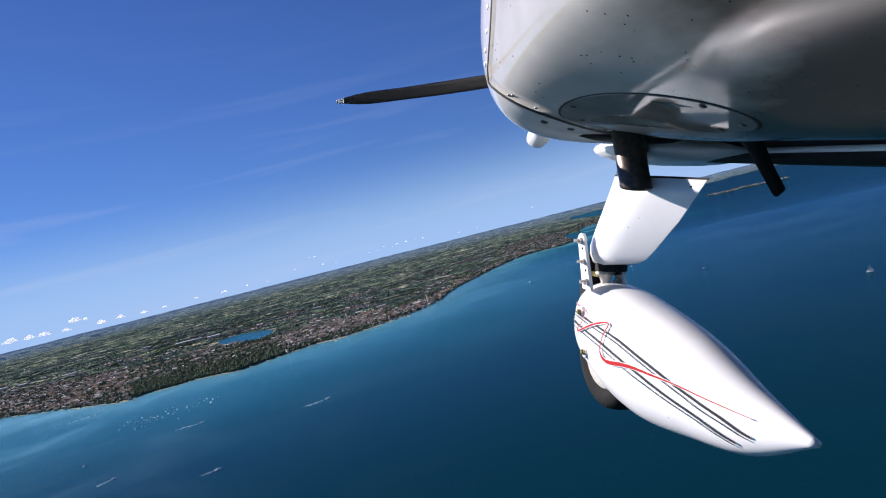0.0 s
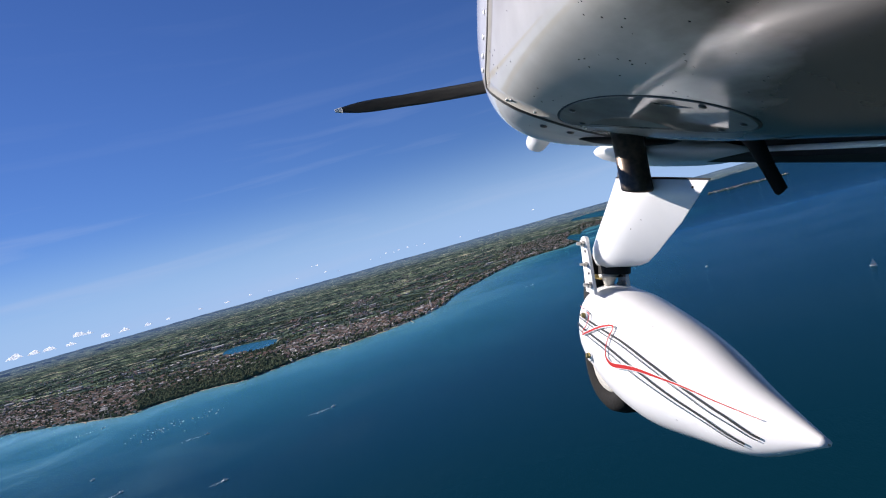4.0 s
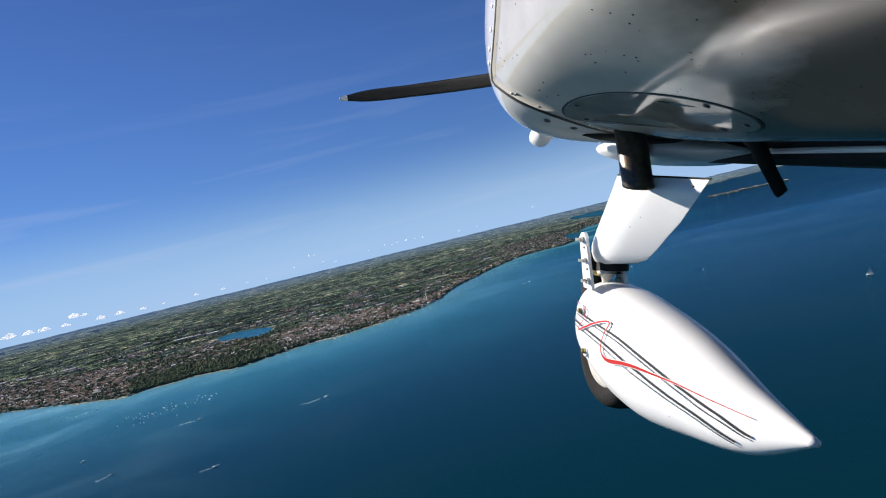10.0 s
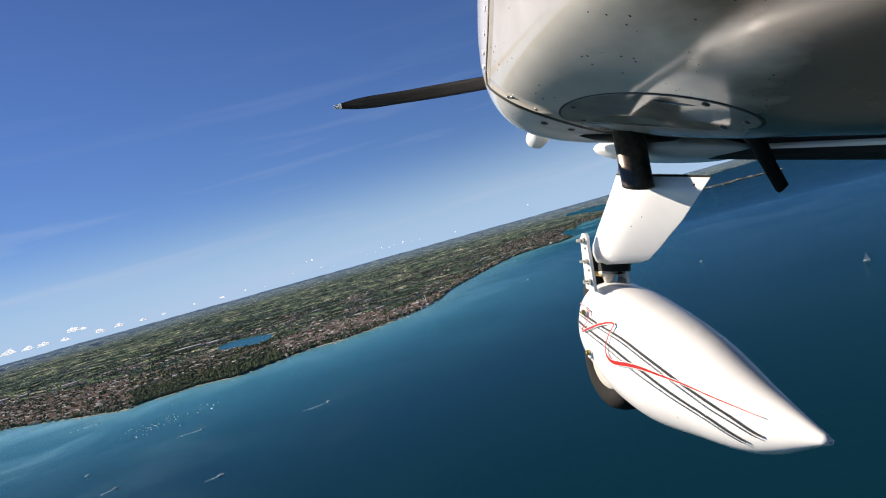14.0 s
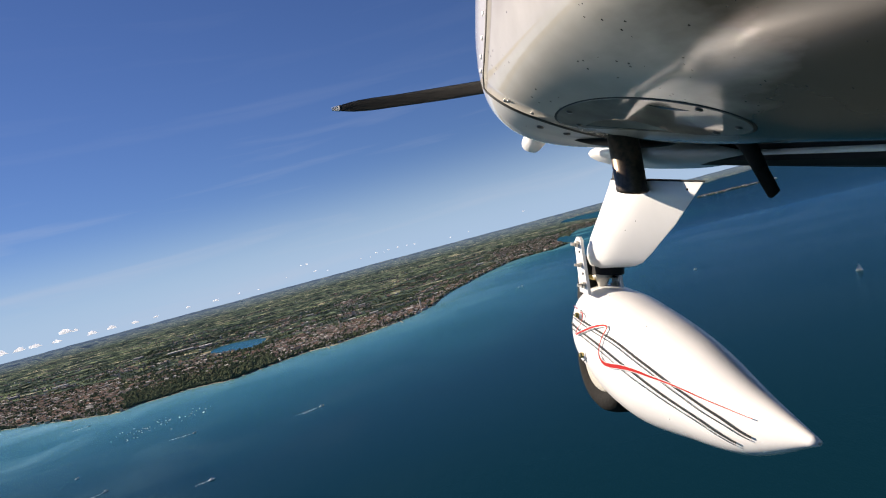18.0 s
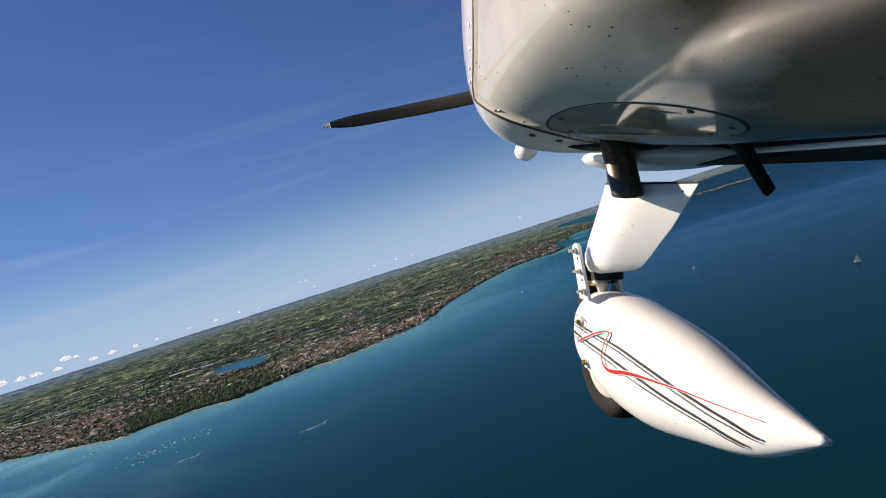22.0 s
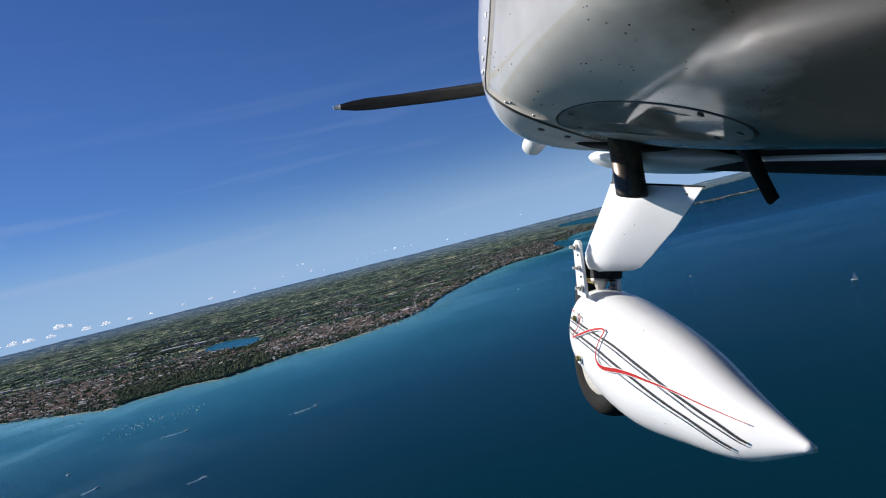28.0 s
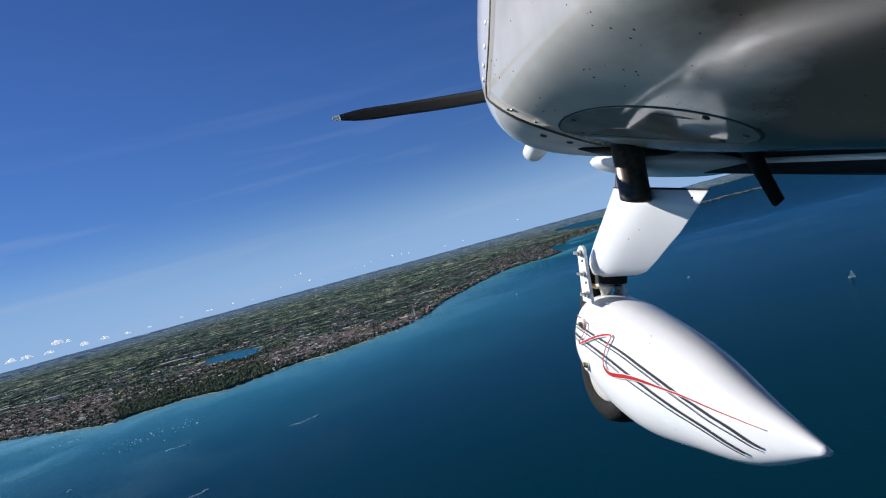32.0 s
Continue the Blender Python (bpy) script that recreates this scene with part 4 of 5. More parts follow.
WALLS = [(0.0, (0.42, 0.39, 0.33)), (0.25, (0.5, 0.48, 0.44)), (0.5, (0.48, 0.4, 0.33)), (0.75, (0.64, 0.63, 0.6)), (1.0, (0.38, 0.33, 0.29))]
ROOFS = [(0.0, (0.12, 0.085, 0.07)), (0.3, (0.25, 0.15, 0.115)), (0.55, (0.13, 0.11, 0.1)), (0.72, (0.22, 0.19, 0.17)), (0.86, (0.42, 0.4, 0.37)), (1.0, (0.78, 0.76, 0.72))]
M_WALL, M_ROOF = varied("stucco", WALLS), varied("clay_tiles", ROOFS)
M_WALL_FAR, M_ROOF_FAR = varied("stucco_far", WALLS, source="island"), varied("clay_tiles_far", ROOFS, source="island")
M_SHED = varied("pale_sheet_metal", [(0.0, (0.35, 0.35, 0.34)), (1.0, (0.55, 0.54, 0.52))], 0.5)
M_STONE = material("breakwater_stone", (0.3, 0.28, 0.25), 0.9, vary=0.7, scale=0.3, bump=0.5, bump_scale=1)
M_LEAF = varied("foliage", [(0.0, (0.05, 0.075, 0.055)), (0.35, (0.07, 0.1, 0.066)), (0.65, (0.1, 0.13, 0.075)), (0.85, (0.1, 0.11, 0.07)), (1.0, (0.16, 0.17, 0.1))], 1.0, "island", 0.0)
M_HULL = varied("gelcoat", [(0.0, (0.75, 0.75, 0.75)), (0.8, (0.8, 0.8, 0.78)), (1.0, (0.25, 0.3, 0.38))], 0.3, spec=0.5)
M_DECK = material("deck", (0.6, 0.56, 0.48), 0.6, vary=0.3, scale=2)
M_GLASS = material("dark_cabin_glass", (0.02, 0.025, 0.03), 0.1)
M_SAIL = material("sailcloth", (0.8, 0.79, 0.75), 0.8, vary=0.15, scale=0.5)
M_FOAM = material("foam", (0.62, 0.68, 0.7), 0.7, vary=0.9, scale=0.5, color2=(0.12, 0.26, 0.3))
M_WOOD = material("jetty_wood", (0.2, 0.16, 0.12), 0.85, vary=0.5, scale=0.6)


def house_meshes(w, l, h, ridge):
    """Walls with gable ends, and a tiled saddle roof with eaves."""
    body = lofted([[Vector((x, y, z)) for x, z in ((-w, -3), (w, -3), (w, h), (0, h + ridge * 0.93), (-w, h))] for y in (-l, l)])
    e = 0.7
    roof = lofted([[Vector((x, y, z)) for x, z in ((-w - e, h - 0.25), (0, h + ridge), (w + e, h - 0.25), (w + e, h + 0.15), (0, h + ridge + 0.4), (-w - e, h + 0.15))] for y in (-l - e, l + e)])
    stack = block(w * 0.3, w * 0.3 + 0.9, l * 0.3, l * 0.3 + 0.9, h + 0.2, h + ridge + 1.2)
    return body, roof, stack


def house(w, l, h, ridge, label):
    top = tagged(new("house"), label, "house", "houses along the shore")
    body, roof, stack = house_meshes(w, l, h, ridge)
    part("wall", body, M_WALL, top, smooth=False)
    r = part("roof", roof, M_ROOF, top, "clay tile roof", smooth=False)
    part("chimney", stack, M_WALL, r, smooth=False)
    return top


# where the houses stand: azimuth range, depth inland, how many, how closely packed
TOWNS = ((-43, -27.6, 10, 1250, 2100), (-27.6, -16.2, 190, 620, 300), (-16.3, -7.2, 14, 620, 1000), (-7.6, -2.6, 10, 300, 330), (-2.6, 3.7, 14, 330, 260), (3.7, 9.6, 16, 2600, 800), (10.5, 14.8, 30, 1500, 260),
         (-50, -43, 30, 600, 160), (-37, 12, 500, 2600, 1500), (-38, 13, 1500, 6300, 1000))
sites = []
for a0, a1, s0, s1, count in TOWNS:
    turn = rng.uniform(0, 90)
    loose = a1 - a0 > 30
    hamlets = [(rng.uniform(a0, a1), rng.uniform(s0, s1)) for _ in range(90)]
    for _ in range(count):
        az = rng.uniform(a0, a1)
        s = s0 + (s1 - s0) * rng.uniform(0, 1) ** (1.0 if loose else 1.35)
        if loose and rng.uniform(0, 1) < 0.85:
            az, s = hamlets[rng.randint(len(hamlets))]
            az, s = az + rng.normal(0, 0.6), s + rng.normal(0, 40)
        p = float(shore(az)) + s
        if p > 9000 or pond_mask(np.array(az), np.array(p)) > 0.0:
            continue
        x, y = spot(az, p)
        k = shrink(p)
        if any(abs(x - q[0]) < 8.5 * k and abs(y - q[1]) < 8.5 * k for q in sites[-400:]):
            continue
        sites.append((x, y, float(ground_z(az, p)), turn + rng.choice([0, 90]) + rng.normal(0, 7), k * rng.uniform(0.5, 0.95), rng.randint(6), math.hypot(x, y)))


# built-up tongue of land far out in the lake
def tongue_d(az):
    return true_d(7250 - 60 * (az - 21)) + 6 * np.sin(az * 3)


for _ in range(110):
    az = rng.uniform(20.9, 26.6)
    d = float(tongue_d(az)) + rng.uniform(-16, 16)
    sites.append((d * math.sin(radians(az)), d * math.cos(radians(az)), float(rise(d)) + 1.0, rng.uniform(0, 90), rng.uniform(0.4, 0.7), rng.randint(6), d))
sites.sort(key=lambda q: q[6])
kinds = [house(*k) for k in ((3.8, 5.2, 4.6, 1.7, "pale stucco house with a clay tile roof"), (4.2, 6.0, 6.2, 1.7, "two-storey stucco house with a clay tile roof"),
                             (3.5, 4.6, 4.4, 1.5, "small stucco house with a clay tile roof"), (4.5, 8, 6.8, 1.8, "long stucco house with a clay tile roof"),
                             (4.8, 6, 8.6, 1.7, "tall stucco house with a clay tile roof"), (4, 7, 4.4, 1.5, "low stucco house with a clay tile roof"))]
used = [False] * 6
NEAR = [q for q in sites if abs(math.degrees(math.atan2(q[0], q[1])) + 12) < 26][:290]
for x, y, z, turn, size, k, d in NEAR:
    m = pose(x, y, z, 0, 0, turn) @ Matrix.Scale(0.45 + 0.4 * size, 4)
    if not used[k]:
        kinds[k].matrix_world, used[k] = m, True
    else:
        copy_thing(kinds[k], m)
picked = set(id(q) for q in NEAR)


def joined(name, chunks, mats, label, category):
    """Many small closed pieces as one mesh: chunks of (verts, faces, material index)."""
    verts, faces, mi, base = [], [], [], 0
    for v, f, i in chunks:
        verts.append(v)
        faces += [tuple(base + k for k in q) for q in f]
        mi += [i] * len(f)
        base += len(v)
    me = bpy.data.meshes.new(name)
    me.from_pydata(np.concatenate(verts).tolist(), [], faces)
    for m in mats:
        me.materials.append(m)
    me.polygons.foreach_set("material_index", np.array(mi, dtype=np.int32))
    return tagged(new(name, me), label, category, kind="stuff")


chunks = []
for q in sites:
    if id(q) in picked:
        continue
    x, y, z, turn, size, k, d = q
    w, l, h, r = 5 * size, 7.5 * size, 6 * size, 2.2 * size
    c, s = math.cos(radians(turn)), math.sin(radians(turn))
    rot = np.array([[c, s, 0], [-s, c, 0], [0, 0, 1]])
    v = np.array([(a, b, e) for b in (-l, l) for a, e in ((-w, -6), (w, -6), (w, h), (-w, h))]) @ rot + (x, y, z)
    chunks.append((v, [(0, 1, 2, 3), (7, 6, 5, 4), (0, 4, 5, 1), (1, 5, 6, 2), (3, 7, 4, 0)], 0))
    v = np.array([(a, b, e) for b in (-l - 0.7, l + 0.7) for a, e in ((-w - 0.7, h), (w + 0.7, h), (0, h + r))]) @ rot + (x, y, z + 0.05)
    chunks.append((v, [(0, 1, 2), (5, 4, 3), (1, 4, 5, 2), (2, 5, 3, 0), (0, 3, 4, 1)], 1))
joined("distant_houses", chunks, [M_WALL_FAR, M_ROOF_FAR], "scattered distant stucco houses with clay roofs", "houses")


# long pale sheds
def shed(az, d, w, l, turn):
    top = tagged(new("warehouse"), "long pale metal warehouse among the fields", "warehouse", "warehouses")
    x, y = spot(az, d)
    l, h = l * 0.6, 6
    k = shrink(d)
    part("wall", block(-l, l, -w, w, -8, h), M_SHED, top, smooth=False)
    part("roof", lofted([[Vector((xx, yy, z)) for yy, z in ((-w - 0.5, h), (0, h + 2.5), (w + 0.5, h), (w + 0.5, h + 0.4), (0, h + 2.9), (-w - 0.5, h + 0.4))] for xx in (-l - 0.5, l + 0.5)]), M_SHED, top, "pale sheet roof", smooth=False)
    top.matrix_world = pose(x, y, float(ground_z(az, d)), 0, 0, turn) @ Matrix.Scale(k, 4)
    return top


for az, d, w, l, turn in ((-31.5, 4058, 16, 60, 22), (-23.4, 4050, 18, 70, 14), (-22.4, 4000, 16, 50, 14), (-21.1, 3900, 15, 55, 10), (-34.4, 4300, 14, 40, 10), (-35.6, 4450, 12, 40, 20),
                          (-9.3, 2700, 9, 24, 8), (-7.4, 2740, 9, 30, 10), (-12.6, 3900, 10, 36, 4), (-8.2, 3500, 9, 30, 0), (-17.4, 3800, 9, 26, 6), (-4.4, 2420, 9, 22, 20), (6.0, 4300, 10, 40, 30), (2.4, 4600, 12, 40, 10), (-26.0, 4700, 14, 44, 6)):
    shed(az, d, w, l, turn)


def bell_tower(az, d):
    top = tagged(new("bell_tower"), "slender stone bell tower rising over the town", "tower")
    x, y = spot(az, d)
    part("shaft", block(-2.6, 2.6, -2.6, 2.6, -3, 26, 0.1), M_WALL, top, smooth=False)
    part("belfry", block(-2.9, 2.9, -2.9, 2.9, 26, 31, 0.2), M_WALL, top, smooth=False)
    part("spire", lofted([[Vector((sx * w, sy * w, z)) for sx, sy in ((-1, -1), (1, -1), (1, 1), (-1, 1))] for w, z in ((3.1, 31), (1.4, 36), (0.1, 40))]), M_ROOF, top, smooth=False)
    top.matrix_world = pose(x, y, float(ground_z(az, d)), 0, 0, 20) @ Matrix.Scale(shrink(d), 4)


bell_tower(-27.6, 3180)
bell_tower(-10.4, 2420)
bell_tower(-3.4, 2380)

# trees
phi = (1 + 5 ** 0.5) / 2
ICO_V = np.array([(-1, phi, 0), (1, phi, 0), (-1, -phi, 0), (1, -phi, 0), (0, -1, phi), (0, 1, phi), (0, -1, -phi), (0, 1, -phi), (phi, 0, -1), (phi, 0, 1), (-phi, 0, -1), (-phi, 0, 1)]) / 1.902
ICO_F = [(0, 11, 5), (0, 5, 1), (0, 1, 7), (0, 7, 10), (0, 10, 11), (1, 5, 9), (5, 11, 4), (11, 10, 2), (10, 7, 6), (7, 1, 8), (3, 9, 4), (3, 4, 2), (3, 2, 6), (3, 6, 8), (3, 8, 9), (4, 9, 5), (2, 4, 11), (6, 2, 10), (8, 6, 7), (9, 8, 1)]


def grow(name, label, places):
    """Ragged leaf clumps, n to a tree."""
    p = np.repeat(np.array([q[:5] for q in places]), [q[5] for q in places], axis=0)
    many = np.repeat(np.array([q[5] > 1 for q in places], float), [q[5] for q in places])
    k = len(p)
    r = p[:, 3]
    at = p[:, :3] + rng.uniform(-0.6, 0.6, (k, 3)) * (r * many)[:, None] * (1, 1, 0)
    at[:, 2] += rng.uniform(0, 0.5, k) * r * many
    r = r * rng.uniform(0.6, 1.0, k)
    size = np.stack([r, r, r * p[:, 4]], -1)
    at[:, 2] += size[:, 2] * 0.75
    v = ICO_V[None] * (1 + rng.uniform(-0.3, 0.3, (k, 12, 1))) * size[:, None] + at[:, None]
    f = (np.array(ICO_F)[None] + 12 * np.arange(k)[:, None, None]).reshape(-1, 3)
    me = bpy.data.meshes.new(name)
    me.vertices.add(k * 12)
    me.vertices.foreach_set("co", v.astype(np.float32).ravel())
    me.loops.add(f.size)
    me.loops.foreach_set("vertex_index", f.astype(np.int32).ravel())
    me.polygons.add(len(f))
    me.polygons.foreach_set("loop_start", np.arange(0, f.size, 3, dtype=np.int32))
    me.update(calc_edges=True)
    me.materials.append(M_LEAF)
    return tagged(new(name, me), label, "trees", kind="stuff")


def place(a0, a1, s0, s1, count, r0, r1, n, power=1.0, mask=None):
    az = rng.uniform(a0, a1, count)
    p = shore(az) + s0 + (s1 - s0) * rng.uniform(0, 1, count) ** power
    d = true_d(p)
    k = d / p
    ok = (p < 9000) & (pond_mask(az, p) == 0)
    x, y = d * np.sin(np.radians(az)), d * np.cos(np.radians(az))
    z, r = ground_z(az, p), rng.uniform(r0, r1, count) * k
    tall = rng.choice([0.9, 1.1, 1.3, 2.0], count, p=[0.35, 0.35, 0.2, 0.1])
    return [(x[i], y[i], z[i], r[i], tall[i], n) for i in range(count)
            if ok[i] and not (mask and noise.noise((x[i] / k[i] * mask[0] * 0.55, y[i] / k[i] * mask[0] * 1.6, 3.3)) < mask[1])]


t_az, t_w = np.meshgrid(np.arange(20.8, 26.9, 0.1), np.linspace(-1, 1, 9))
t_d = tongue_d(t_az) + 22 * t_w * (1 - 0.9 * smooth01(25.8, 26.8, t_az)) * (1 + 0.3 * np.sin(t_az * 7))
tagged(sheet("peninsula", t_d * np.sin(np.radians(t_az)), t_d * np.cos(np.radians(t_az)), rise(t_d) + 2.2 * (1 - t_w ** 2) - 0.6, M_LAND, (("inland", np.full_like(t_az, 30)), ("plain", level(t_az, t_d)), ("sweep", sweep_at(t_az, t_d)))), "low wooded tongue of land with houses in the lake", "land", kind="structure")
t_az = rng.uniform(20.9, 26.6, 700)
t_d = tongue_d(t_az) + rng.uniform(-18, 18, 700)
grow("peninsula_trees", "trees on the low tongue of land", [(d * math.sin(radians(a)), d * math.cos(radians(a)), float(rise(d)) + 0.8, rng.uniform(1.2, 2.4), 1.1, 2) for a, d in zip(t_az, t_d)])
grow("shore_trees", "dark green trees along the lake shore", place(-50, 10, 13, 75, 4200, 1.8, 3.6, 3, 1.3, (0.012, -0.15)) + place(-27.8, -16.2, 12, 330, 5200, 2.0, 4.0, 3, 1.2))
grow("garden_trees", "trees between the houses of the shore towns", place(-43, -27.5, 8, 1300, 9500, 1.6, 3.2, 2, 1.1) + place(-16.3, -7, 20, 650, 1900, 1.5, 2.8, 2)
     + place(-7, 4, 20, 420, 1700, 1.6, 3.0, 2) + place(-27.5, -16, 250, 900, 2000, 1.8, 3.4, 2) + place(4, 14.8, 20, 2500, 3000, 1.8, 3.4, 2))
grow("woodland", "dark woods and hedges on the plain", place(-42, 14, 250, 3600, 24000, 1.6, 3.2, 1, 1.3, (0.005, 0.22)) + place(-42, 14, 150, 3000, 1500, 1.6, 3.0, 1)
     + place(-42, -14, 500, 4500, 12000, 1.6, 3.2, 1, 1.5, (0.0055, 0.12)) + place(-42, 14, 900, 6500, 12000, 2.2, 4.0, 1, 1.7, (0.007, 0.2)))

# rows of field hedges
hx, hy = [], []
for _ in range(520):
    az = rng.uniform(-40, 12)
    p = float(shore(az)) + rng.uniform(150, 3200)
    ang = 0.22 + rng.choice([0, 0, math.pi / 2]) + rng.normal(0, 0.12)
    along = np.arange(rng.randint(14, 42)) * 5.0
    hx.append(p * math.sin(radians(az)) + math.cos(ang) * along)
    hy.append(p * math.cos(radians(az)) + math.sin(ang) * along)
hx, hy = np.concatenate(hx), np.concatenate(hy)
ha, hp = np.degrees(np.arctan2(hx, hy)), np.hypot(hx, hy)
keep = (hp - shore(ha) > 60) & (hp < 8000) & (pond_mask(ha, hp) == 0)
ha, hp = ha[keep], hp[keep]
hd = true_d(hp)
hedge = list(zip(hd * np.sin(np.radians(ha)), hd * np.cos(np.radians(ha)), ground_z(ha, hp), rng.uniform(1.8, 3.2, len(hp)) * hd / hp, np.full(len(hp), 1.1), [1] * len(hp)))
grow("field_hedges", "rows of hedge trees between the fields", hedge)


# ---- boats ----
def hull_mesh(l, w, h):
    rings = []
    for i in range(9):
        s = i / 8
        half = w * (1 - s ** 3.2) * 0.5 + 0.02
        rise = h * (0.85 + 0.35 * s * s)
        rings.append([Vector((x * half, -l / 2 + l * s + (0.12 * l * (s ** 3) if z > 0 else 0), z * rise - 0.25)) for x, z in ((-1, 1), (-0.9, 0.35), (-0.45, 0), (0.45, 0), (0.9, 0.35), (1, 1))])
    return lofted(rings)


def motorboat(l=7.5):
    top = tagged(new("motorboat"), "small white motorboat on the open water", "boat", "boats on the lake")
    part("hull", hull_mesh(l, l * 0.34, 1.1), M_HULL, top)
    part("deck", block(-l * 0.13, l * 0.13, -l * 0.1, l * 0.34, 0.75, 0.95, 0.05), M_DECK, top, "pale deck", smooth=False)
    part("cabin", lofted([[Vector((x, y, z)) for x, y in ((-a, b), (a, b), (a * 0.8, c), (-a * 0.8, c))] for z, a, b, c in ((0.8, l * 0.13, -l * 0.12, l * 0.24), (1.9, l * 0.11, -l * 0.1, l * 0.1))]), M_HULL, top, smooth=False)
    part("windscreen", lofted([[Vector((x, y, z)) for x, y in ((-a, b), (a, b), (a, b + 0.05), (-a, b + 0.05))] for z, a, b in ((1.0, l * 0.1, l * 0.235), (1.85, l * 0.09, l * 0.115))]), M_GLASS, top, "dark windscreen", smooth=False)
    return top


def sailboat(l=9.0):
    top = tagged(new("sailing_boat"), "white sailing boat under full sail on the lake", "boat", "boats on the lake")
    part("hull", hull_mesh(l, l * 0.3, 1.1), M_HULL, top)
    part("mast", tube([(0, 0.6, 0.5), (0, 0.6, 12)], [0.09, 0.05], 8), M_STEEL, top)
    for nm, pts in (("mainsail", ((0, 0.5, 1.6), (0.9, -3.9, 1.8), (0, 0.5, 11.6))), ("foresail", ((0, 4.4, 1.2), (0.7, 0.2, 1.4), (0, 0.75, 9.8)))):
        a, b, c = (Vector(p) for p in pts)
        rows_ = []
        for i in range(7):
            t = i / 6
            p0, p1 = a.lerp(c, t), b.lerp(c, t)
            rows_.append([p0.lerp(p1, k / 6) + Vector((0.5 * math.sin(math.pi * k / 6) * (1 - t), 0, 0)) for k in range(7)])
        back = [[v + Vector((0.03, 0, 0)) for v in r] for r in rows_]
        part(nm, lofted([r + b_[::-1] for r, b_ in zip(rows_, back)]), M_SAIL, top)
    return top


def wake(x, y, turn, length, spread):
    """Foam arms and a churned middle trail behind a moving boat."""
    chunks = []
    box = [(0, 1, 2, 3)]
    for arm in (-1, 0, 1):
        for k in range(int(length / 1.6)):
            s = k * 1.6 + rng.uniform(0, 1)
            if rng.uniform() < 0.25 + 0.5 * s / length:
                continue
            cx = arm * s * spread + rng.normal(0, 0.25 + 0.012 * s)
            a, b = (0.35 + 0.012 * s) * rng.uniform(0.5, 1.3), rng.uniform(0.6, 1.6)
            v = np.array([(cx - a, -s - b, 0), (cx + a, -s - b * 0.6, 0), (cx + a * 0.8, -s + b, 0), (cx - a * 0.7, -s + b * 0.8, 0)])
            c, q = math.cos(radians(turn)), math.sin(radians(turn))
            chunks.append((v @ np.array([[c, q, 0], [-q, c, 0], [0, 0, 1]]) + (x, y, 0.05 + 0.0004 * (k % 40) + 0.02 * arm), box, 0))
    return joined("wake", chunks, [M_FOAM], "white foam wake behind a motorboat", "wake")


mb = motorboat()
boats = ((-30.4, 1869, 60, 60, 0.1), (-23.6, 1251, 75, 40, 0.16), (-13.6, 1112, 55, 40, 0.16), (-23.3, 874, 60, 16, 0.2), (-32.0, 1205, 20, 0, 0), (-30.5, 1030, 38, 22, 0.2), (5.4, 2256, 60, 30, 0.15), (13.9, 2000, 40, 14, 0.15), (19.3, 1600, 70, 0, 0))
for i, (az, d, turn, wl, sp) in enumerate(boats):
    x, y = spot(az, d)
    m = pose(x, y, 0, 0, 0, -turn)
    if i == 0:
        mb.matrix_world = m
    else:
        copy_thing(mb, m)
    if wl:
        h = radians(-turn)
        wake(x - math.sin(-h) * 3.5, y - math.cos(h) * 3.5, -turn, wl, sp)
sb = sailboat()
sb.matrix_world = pose(*spot(30.4, 1176), 0, 4, 0, 60)
# moored boats in a loose swarm off the town
for k in range(56):
    t = rng.uniform(0, 1)
    az = -28.8 + 6.6 * t + rng.normal(0, 0.3)
    d = 1480 + 30 * t + rng.normal(0, 42)
    copy_thing(mb, pose(*spot(az, d), 0, 0, 0, rng.uniform(20, 70)) @ Matrix.Scale(rng.uniform(0.45, 0.8), 4))


# harbour mole with berthed boats
def mole(name, label, a, b, half, top_z, mat):
    a, b = Vector((*spot(*a), 0)), Vector((*spot(*b), 0))
    d = (b - a).normalized()
    n = Vector((-d.y, d.x, 0))
    rows_ = []
    steps = 24
    for i in range(steps + 1):
        p = a.lerp(b, i / steps)
        w = half * (1 + 0.12 * rng.normal())
        rows_.append([p + n * s * w + Vector((0, 0, z)) for s, z in ((-1.7, -4), (-1.2, top_z * 0.5), (-0.8, top_z), (0.8, top_z), (1.2, top_z * 0.5), (1.7, -4))])
    return tagged(part(name, lofted(rows_), mat, smooth=False), label, "breakwater", kind="structure")


mole("breakwater", "stone harbour breakwater", (-43.4, 1930), (-39.4, 1900), 4.5, 1.8, M_STONE)
mole("jetty", "narrow wooden jetty on the shore", (-11.9, 2012), (-11.7, 1950), 1.4, 0.9, M_WOOD)
mole("jetty", "narrow wooden jetty on the shore", (-5.4, 2160), (-5.2, 2095), 1.4, 0.9, M_WOOD)
mole("jetty", "narrow wooden jetty on the shore", (-31.6, 2185), (-31.4, 2130), 1.4, 0.9, M_WOOD)
for k in range(22):
    t = (k + 0.5) / 22
    az, d = -43.0 + 3.4 * t, 1945 - 28 * t + (9 if k % 2 else 20)
    copy_thing(mb, pose(*spot(az, d), 0, 0, 0, 150 + rng.normal(0, 6)))


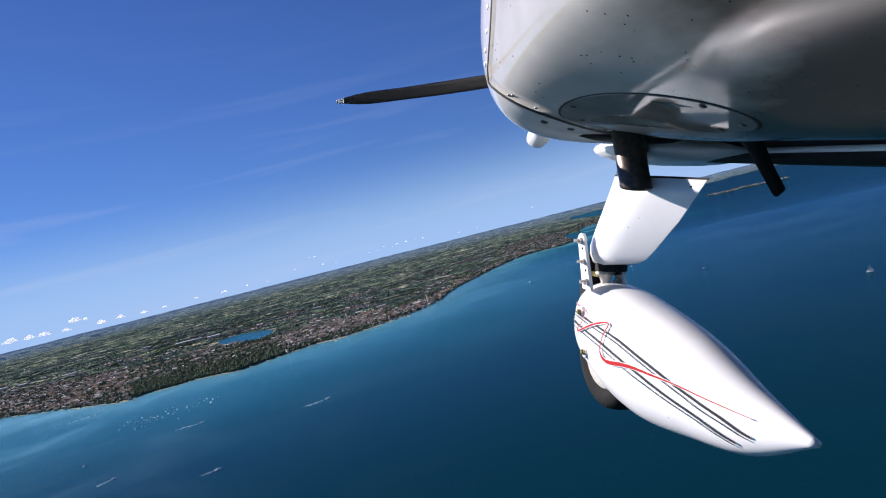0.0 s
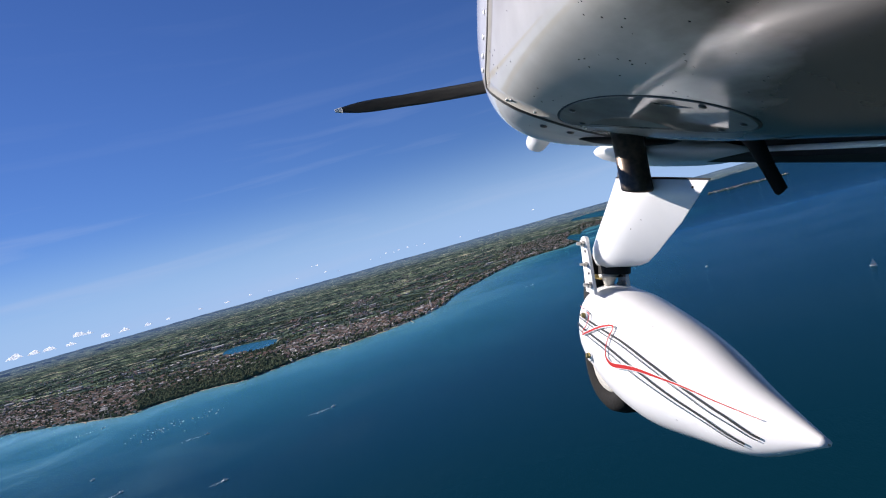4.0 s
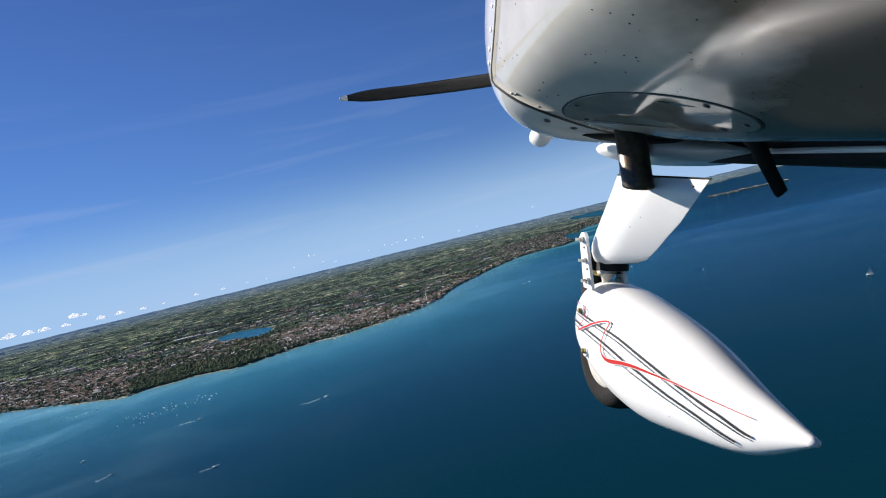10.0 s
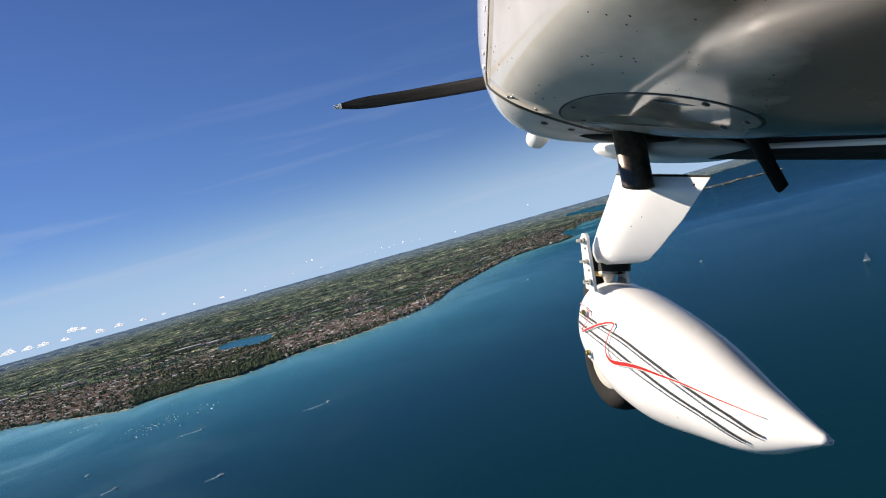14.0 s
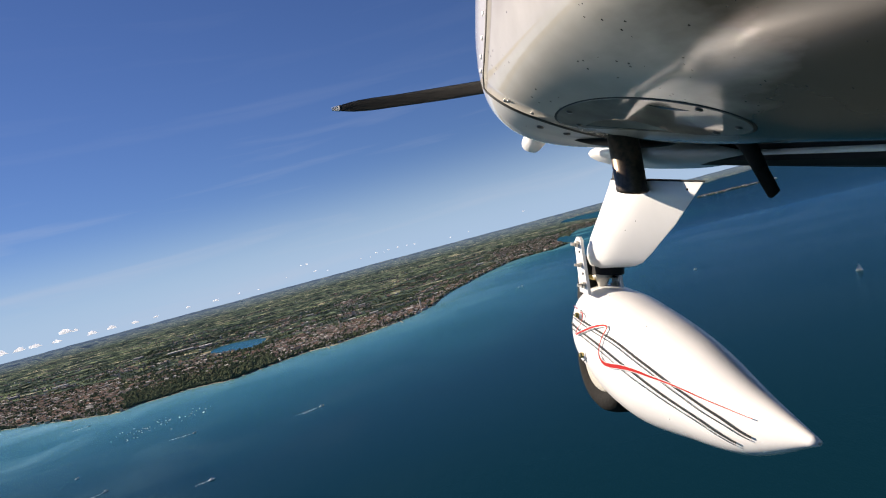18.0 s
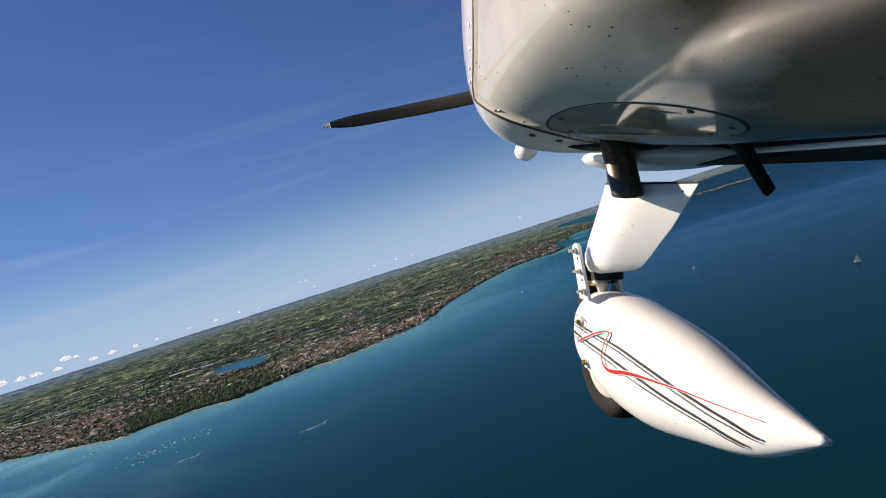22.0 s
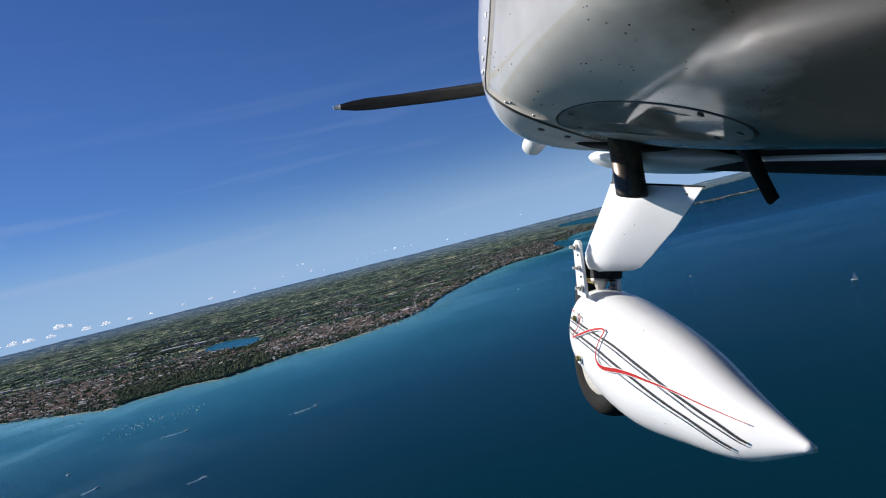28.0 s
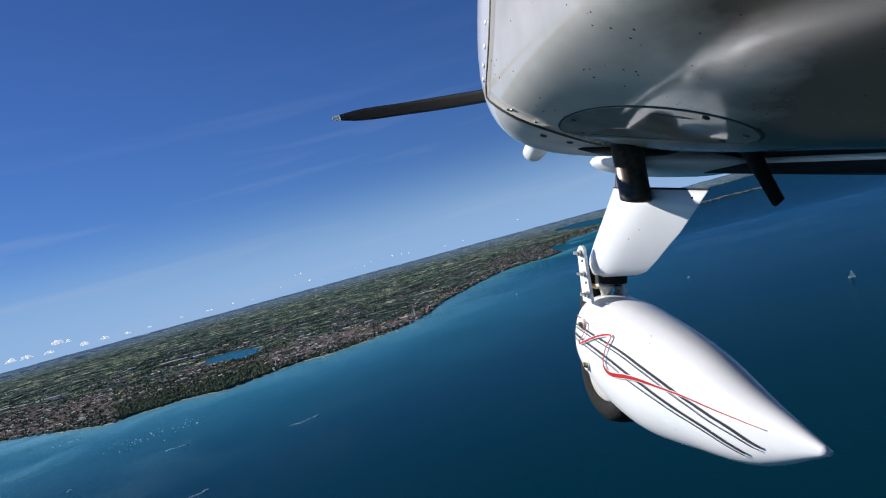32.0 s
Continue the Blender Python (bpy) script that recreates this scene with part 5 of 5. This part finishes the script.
# ---- clouds ----
M_CLOUD = bpy.data.materials.new("cloud")
M_CLOUD.use_nodes = True
ct = M_CLOUD.node_tree
ct.nodes.clear()
c_out, c_dif, c_tra, c_mix = (ct.nodes.new(k) for k in ("ShaderNodeOutputMaterial", "ShaderNodeBsdfDiffuse", "ShaderNodeBsdfTranslucent", "ShaderNodeMixShader"))
c_dif.inputs["Color"].default_value = c_tra.inputs["Color"].default_value = (0.95, 0.95, 0.95, 1)
c_mix.inputs["Fac"].default_value = 0.4
ct.links.new(c_dif.outputs[0], c_mix.inputs[1])
ct.links.new(c_tra.outputs[0], c_mix.inputs[2])
# faint glow added in place of sunlight scattered inside the clouds
c_em, c_add = ct.nodes.new("ShaderNodeEmission"), ct.nodes.new("ShaderNodeAddShader")
c_em.inputs["Color"].default_value, c_em.inputs["Strength"].default_value = (0.85, 0.92, 1.0, 1), 0.18
ct.links.new(c_mix.outputs[0], c_add.inputs[0])
ct.links.new(c_em.outputs[0], c_add.inputs[1])
ct.links.new(c_add.outputs[0], c_out.inputs["Surface"])


def cloud(az, el, width, height, puffs, d=4900):
    """A heap of puffs on a flat base, as one skin."""
    balls = []
    for k in range(puffs):
        t = rng.uniform(-1, 1)
        r = width * rng.uniform(0.09, 0.2) * (1.15 - abs(t))
        balls.append((Vector((t * width / 2, rng.uniform(-0.2, 0.2) * width, height * rng.uniform(0, 1) * (1 - abs(t)) ** 0.7)), r))
    bm = bmesh.new()
    bmesh.ops.create_icosphere(bm, subdivisions=5 if width > 100 else 4, radius=1)
    for v in bm.verts:
        w = v.co.normalized()
        far = 0.0
        for c, r in balls:
            b_ = w.dot(c)
            disc = b_ * b_ - c.length_squared + r * r
            if disc > 0:
                far = max(far, b_ + math.sqrt(disc))
        far = max(far, width * 0.1)
        q = w * far / width
        far *= 1 + 0.10 * noise.fractal(q * 11, 1.0, 2.0, 4) + 0.05 * noise.fractal(q * 30, 1.0, 2.0, 3)
        v.co = w * far
        if v.co.z < 0:
            v.co.z *= 0.25
    ob = part("cloud", bm, M_CLOUD)
    tagged(ob, "small white fair-weather cumulus cloud over the plain", "cloud", "cumulus clouds", "thing")
    ob.matrix_world = pose(d * math.sin(radians(az)), d * math.cos(radians(az)), HEIGHT + d * math.tan(radians(el)), 0, 0, -az)
    return ob


for az, el, w, h, n in ((-30.3, 1.0, 135, 34, 18), (-29.6, 0.95, 70, 20, 9), (-34.6, 0.62, 150, 26, 16), (-33.4, 0.58, 120, 24, 14), (-32.4, 0.55, 130, 22, 14), (-31.0, 0.5, 110, 20, 12), (-36.2, 0.7, 160, 30, 16), (-28.6, 0.42, 120, 18, 12), (-27.3, 0.45, 110, 20, 12),
                        (-25.6, 0.4, 90, 16, 10), (-24.0, 0.42, 70, 14, 8), (-21.6, 0.5, 60, 14, 8), (-19.5, 0.45, 70, 14, 8), (-17.6, 0.5, 46, 12, 6), (-16.0, 0.42, 34, 10, 6), (-13.6, 0.8, 24, 8, 5), (-12.25, 1.42, 28, 14, 6), (-11.75, 1.4, 36, 20, 7), (-11.2, 0.68, 40, 14, 6), (-10.2, 0.5, 30, 9, 5),
                        (-7.3, 0.7, 28, 9, 5), (-6.5, 0.66, 22, 8, 5), (-5.9, 0.84, 30, 14, 6), (-5.2, 0.75, 30, 10, 5), (-4.8, 0.83, 34, 12, 6), (-4.0, 0.82, 44, 12, 6), (-3.2, 0.8, 22, 7, 4), (-2.55, 0.71, 26, 12, 5), (0.6, 0.5, 30, 8, 5), (2.2, 0.55, 24, 8, 4), (7.15, 1.03, 34, 12, 6),
                        (-60, 2.0, 420, 120, 24), (-66, 3.6, 520, 170, 28), (-72, 1.6, 380, 110, 22), (-80, 2.4, 460, 140, 24), (-58, 5.4, 240, 90, 16), (-90, 2.2, 520, 120, 24)):
    cloud(az, el, w * 0.66, h * 0.55, n)
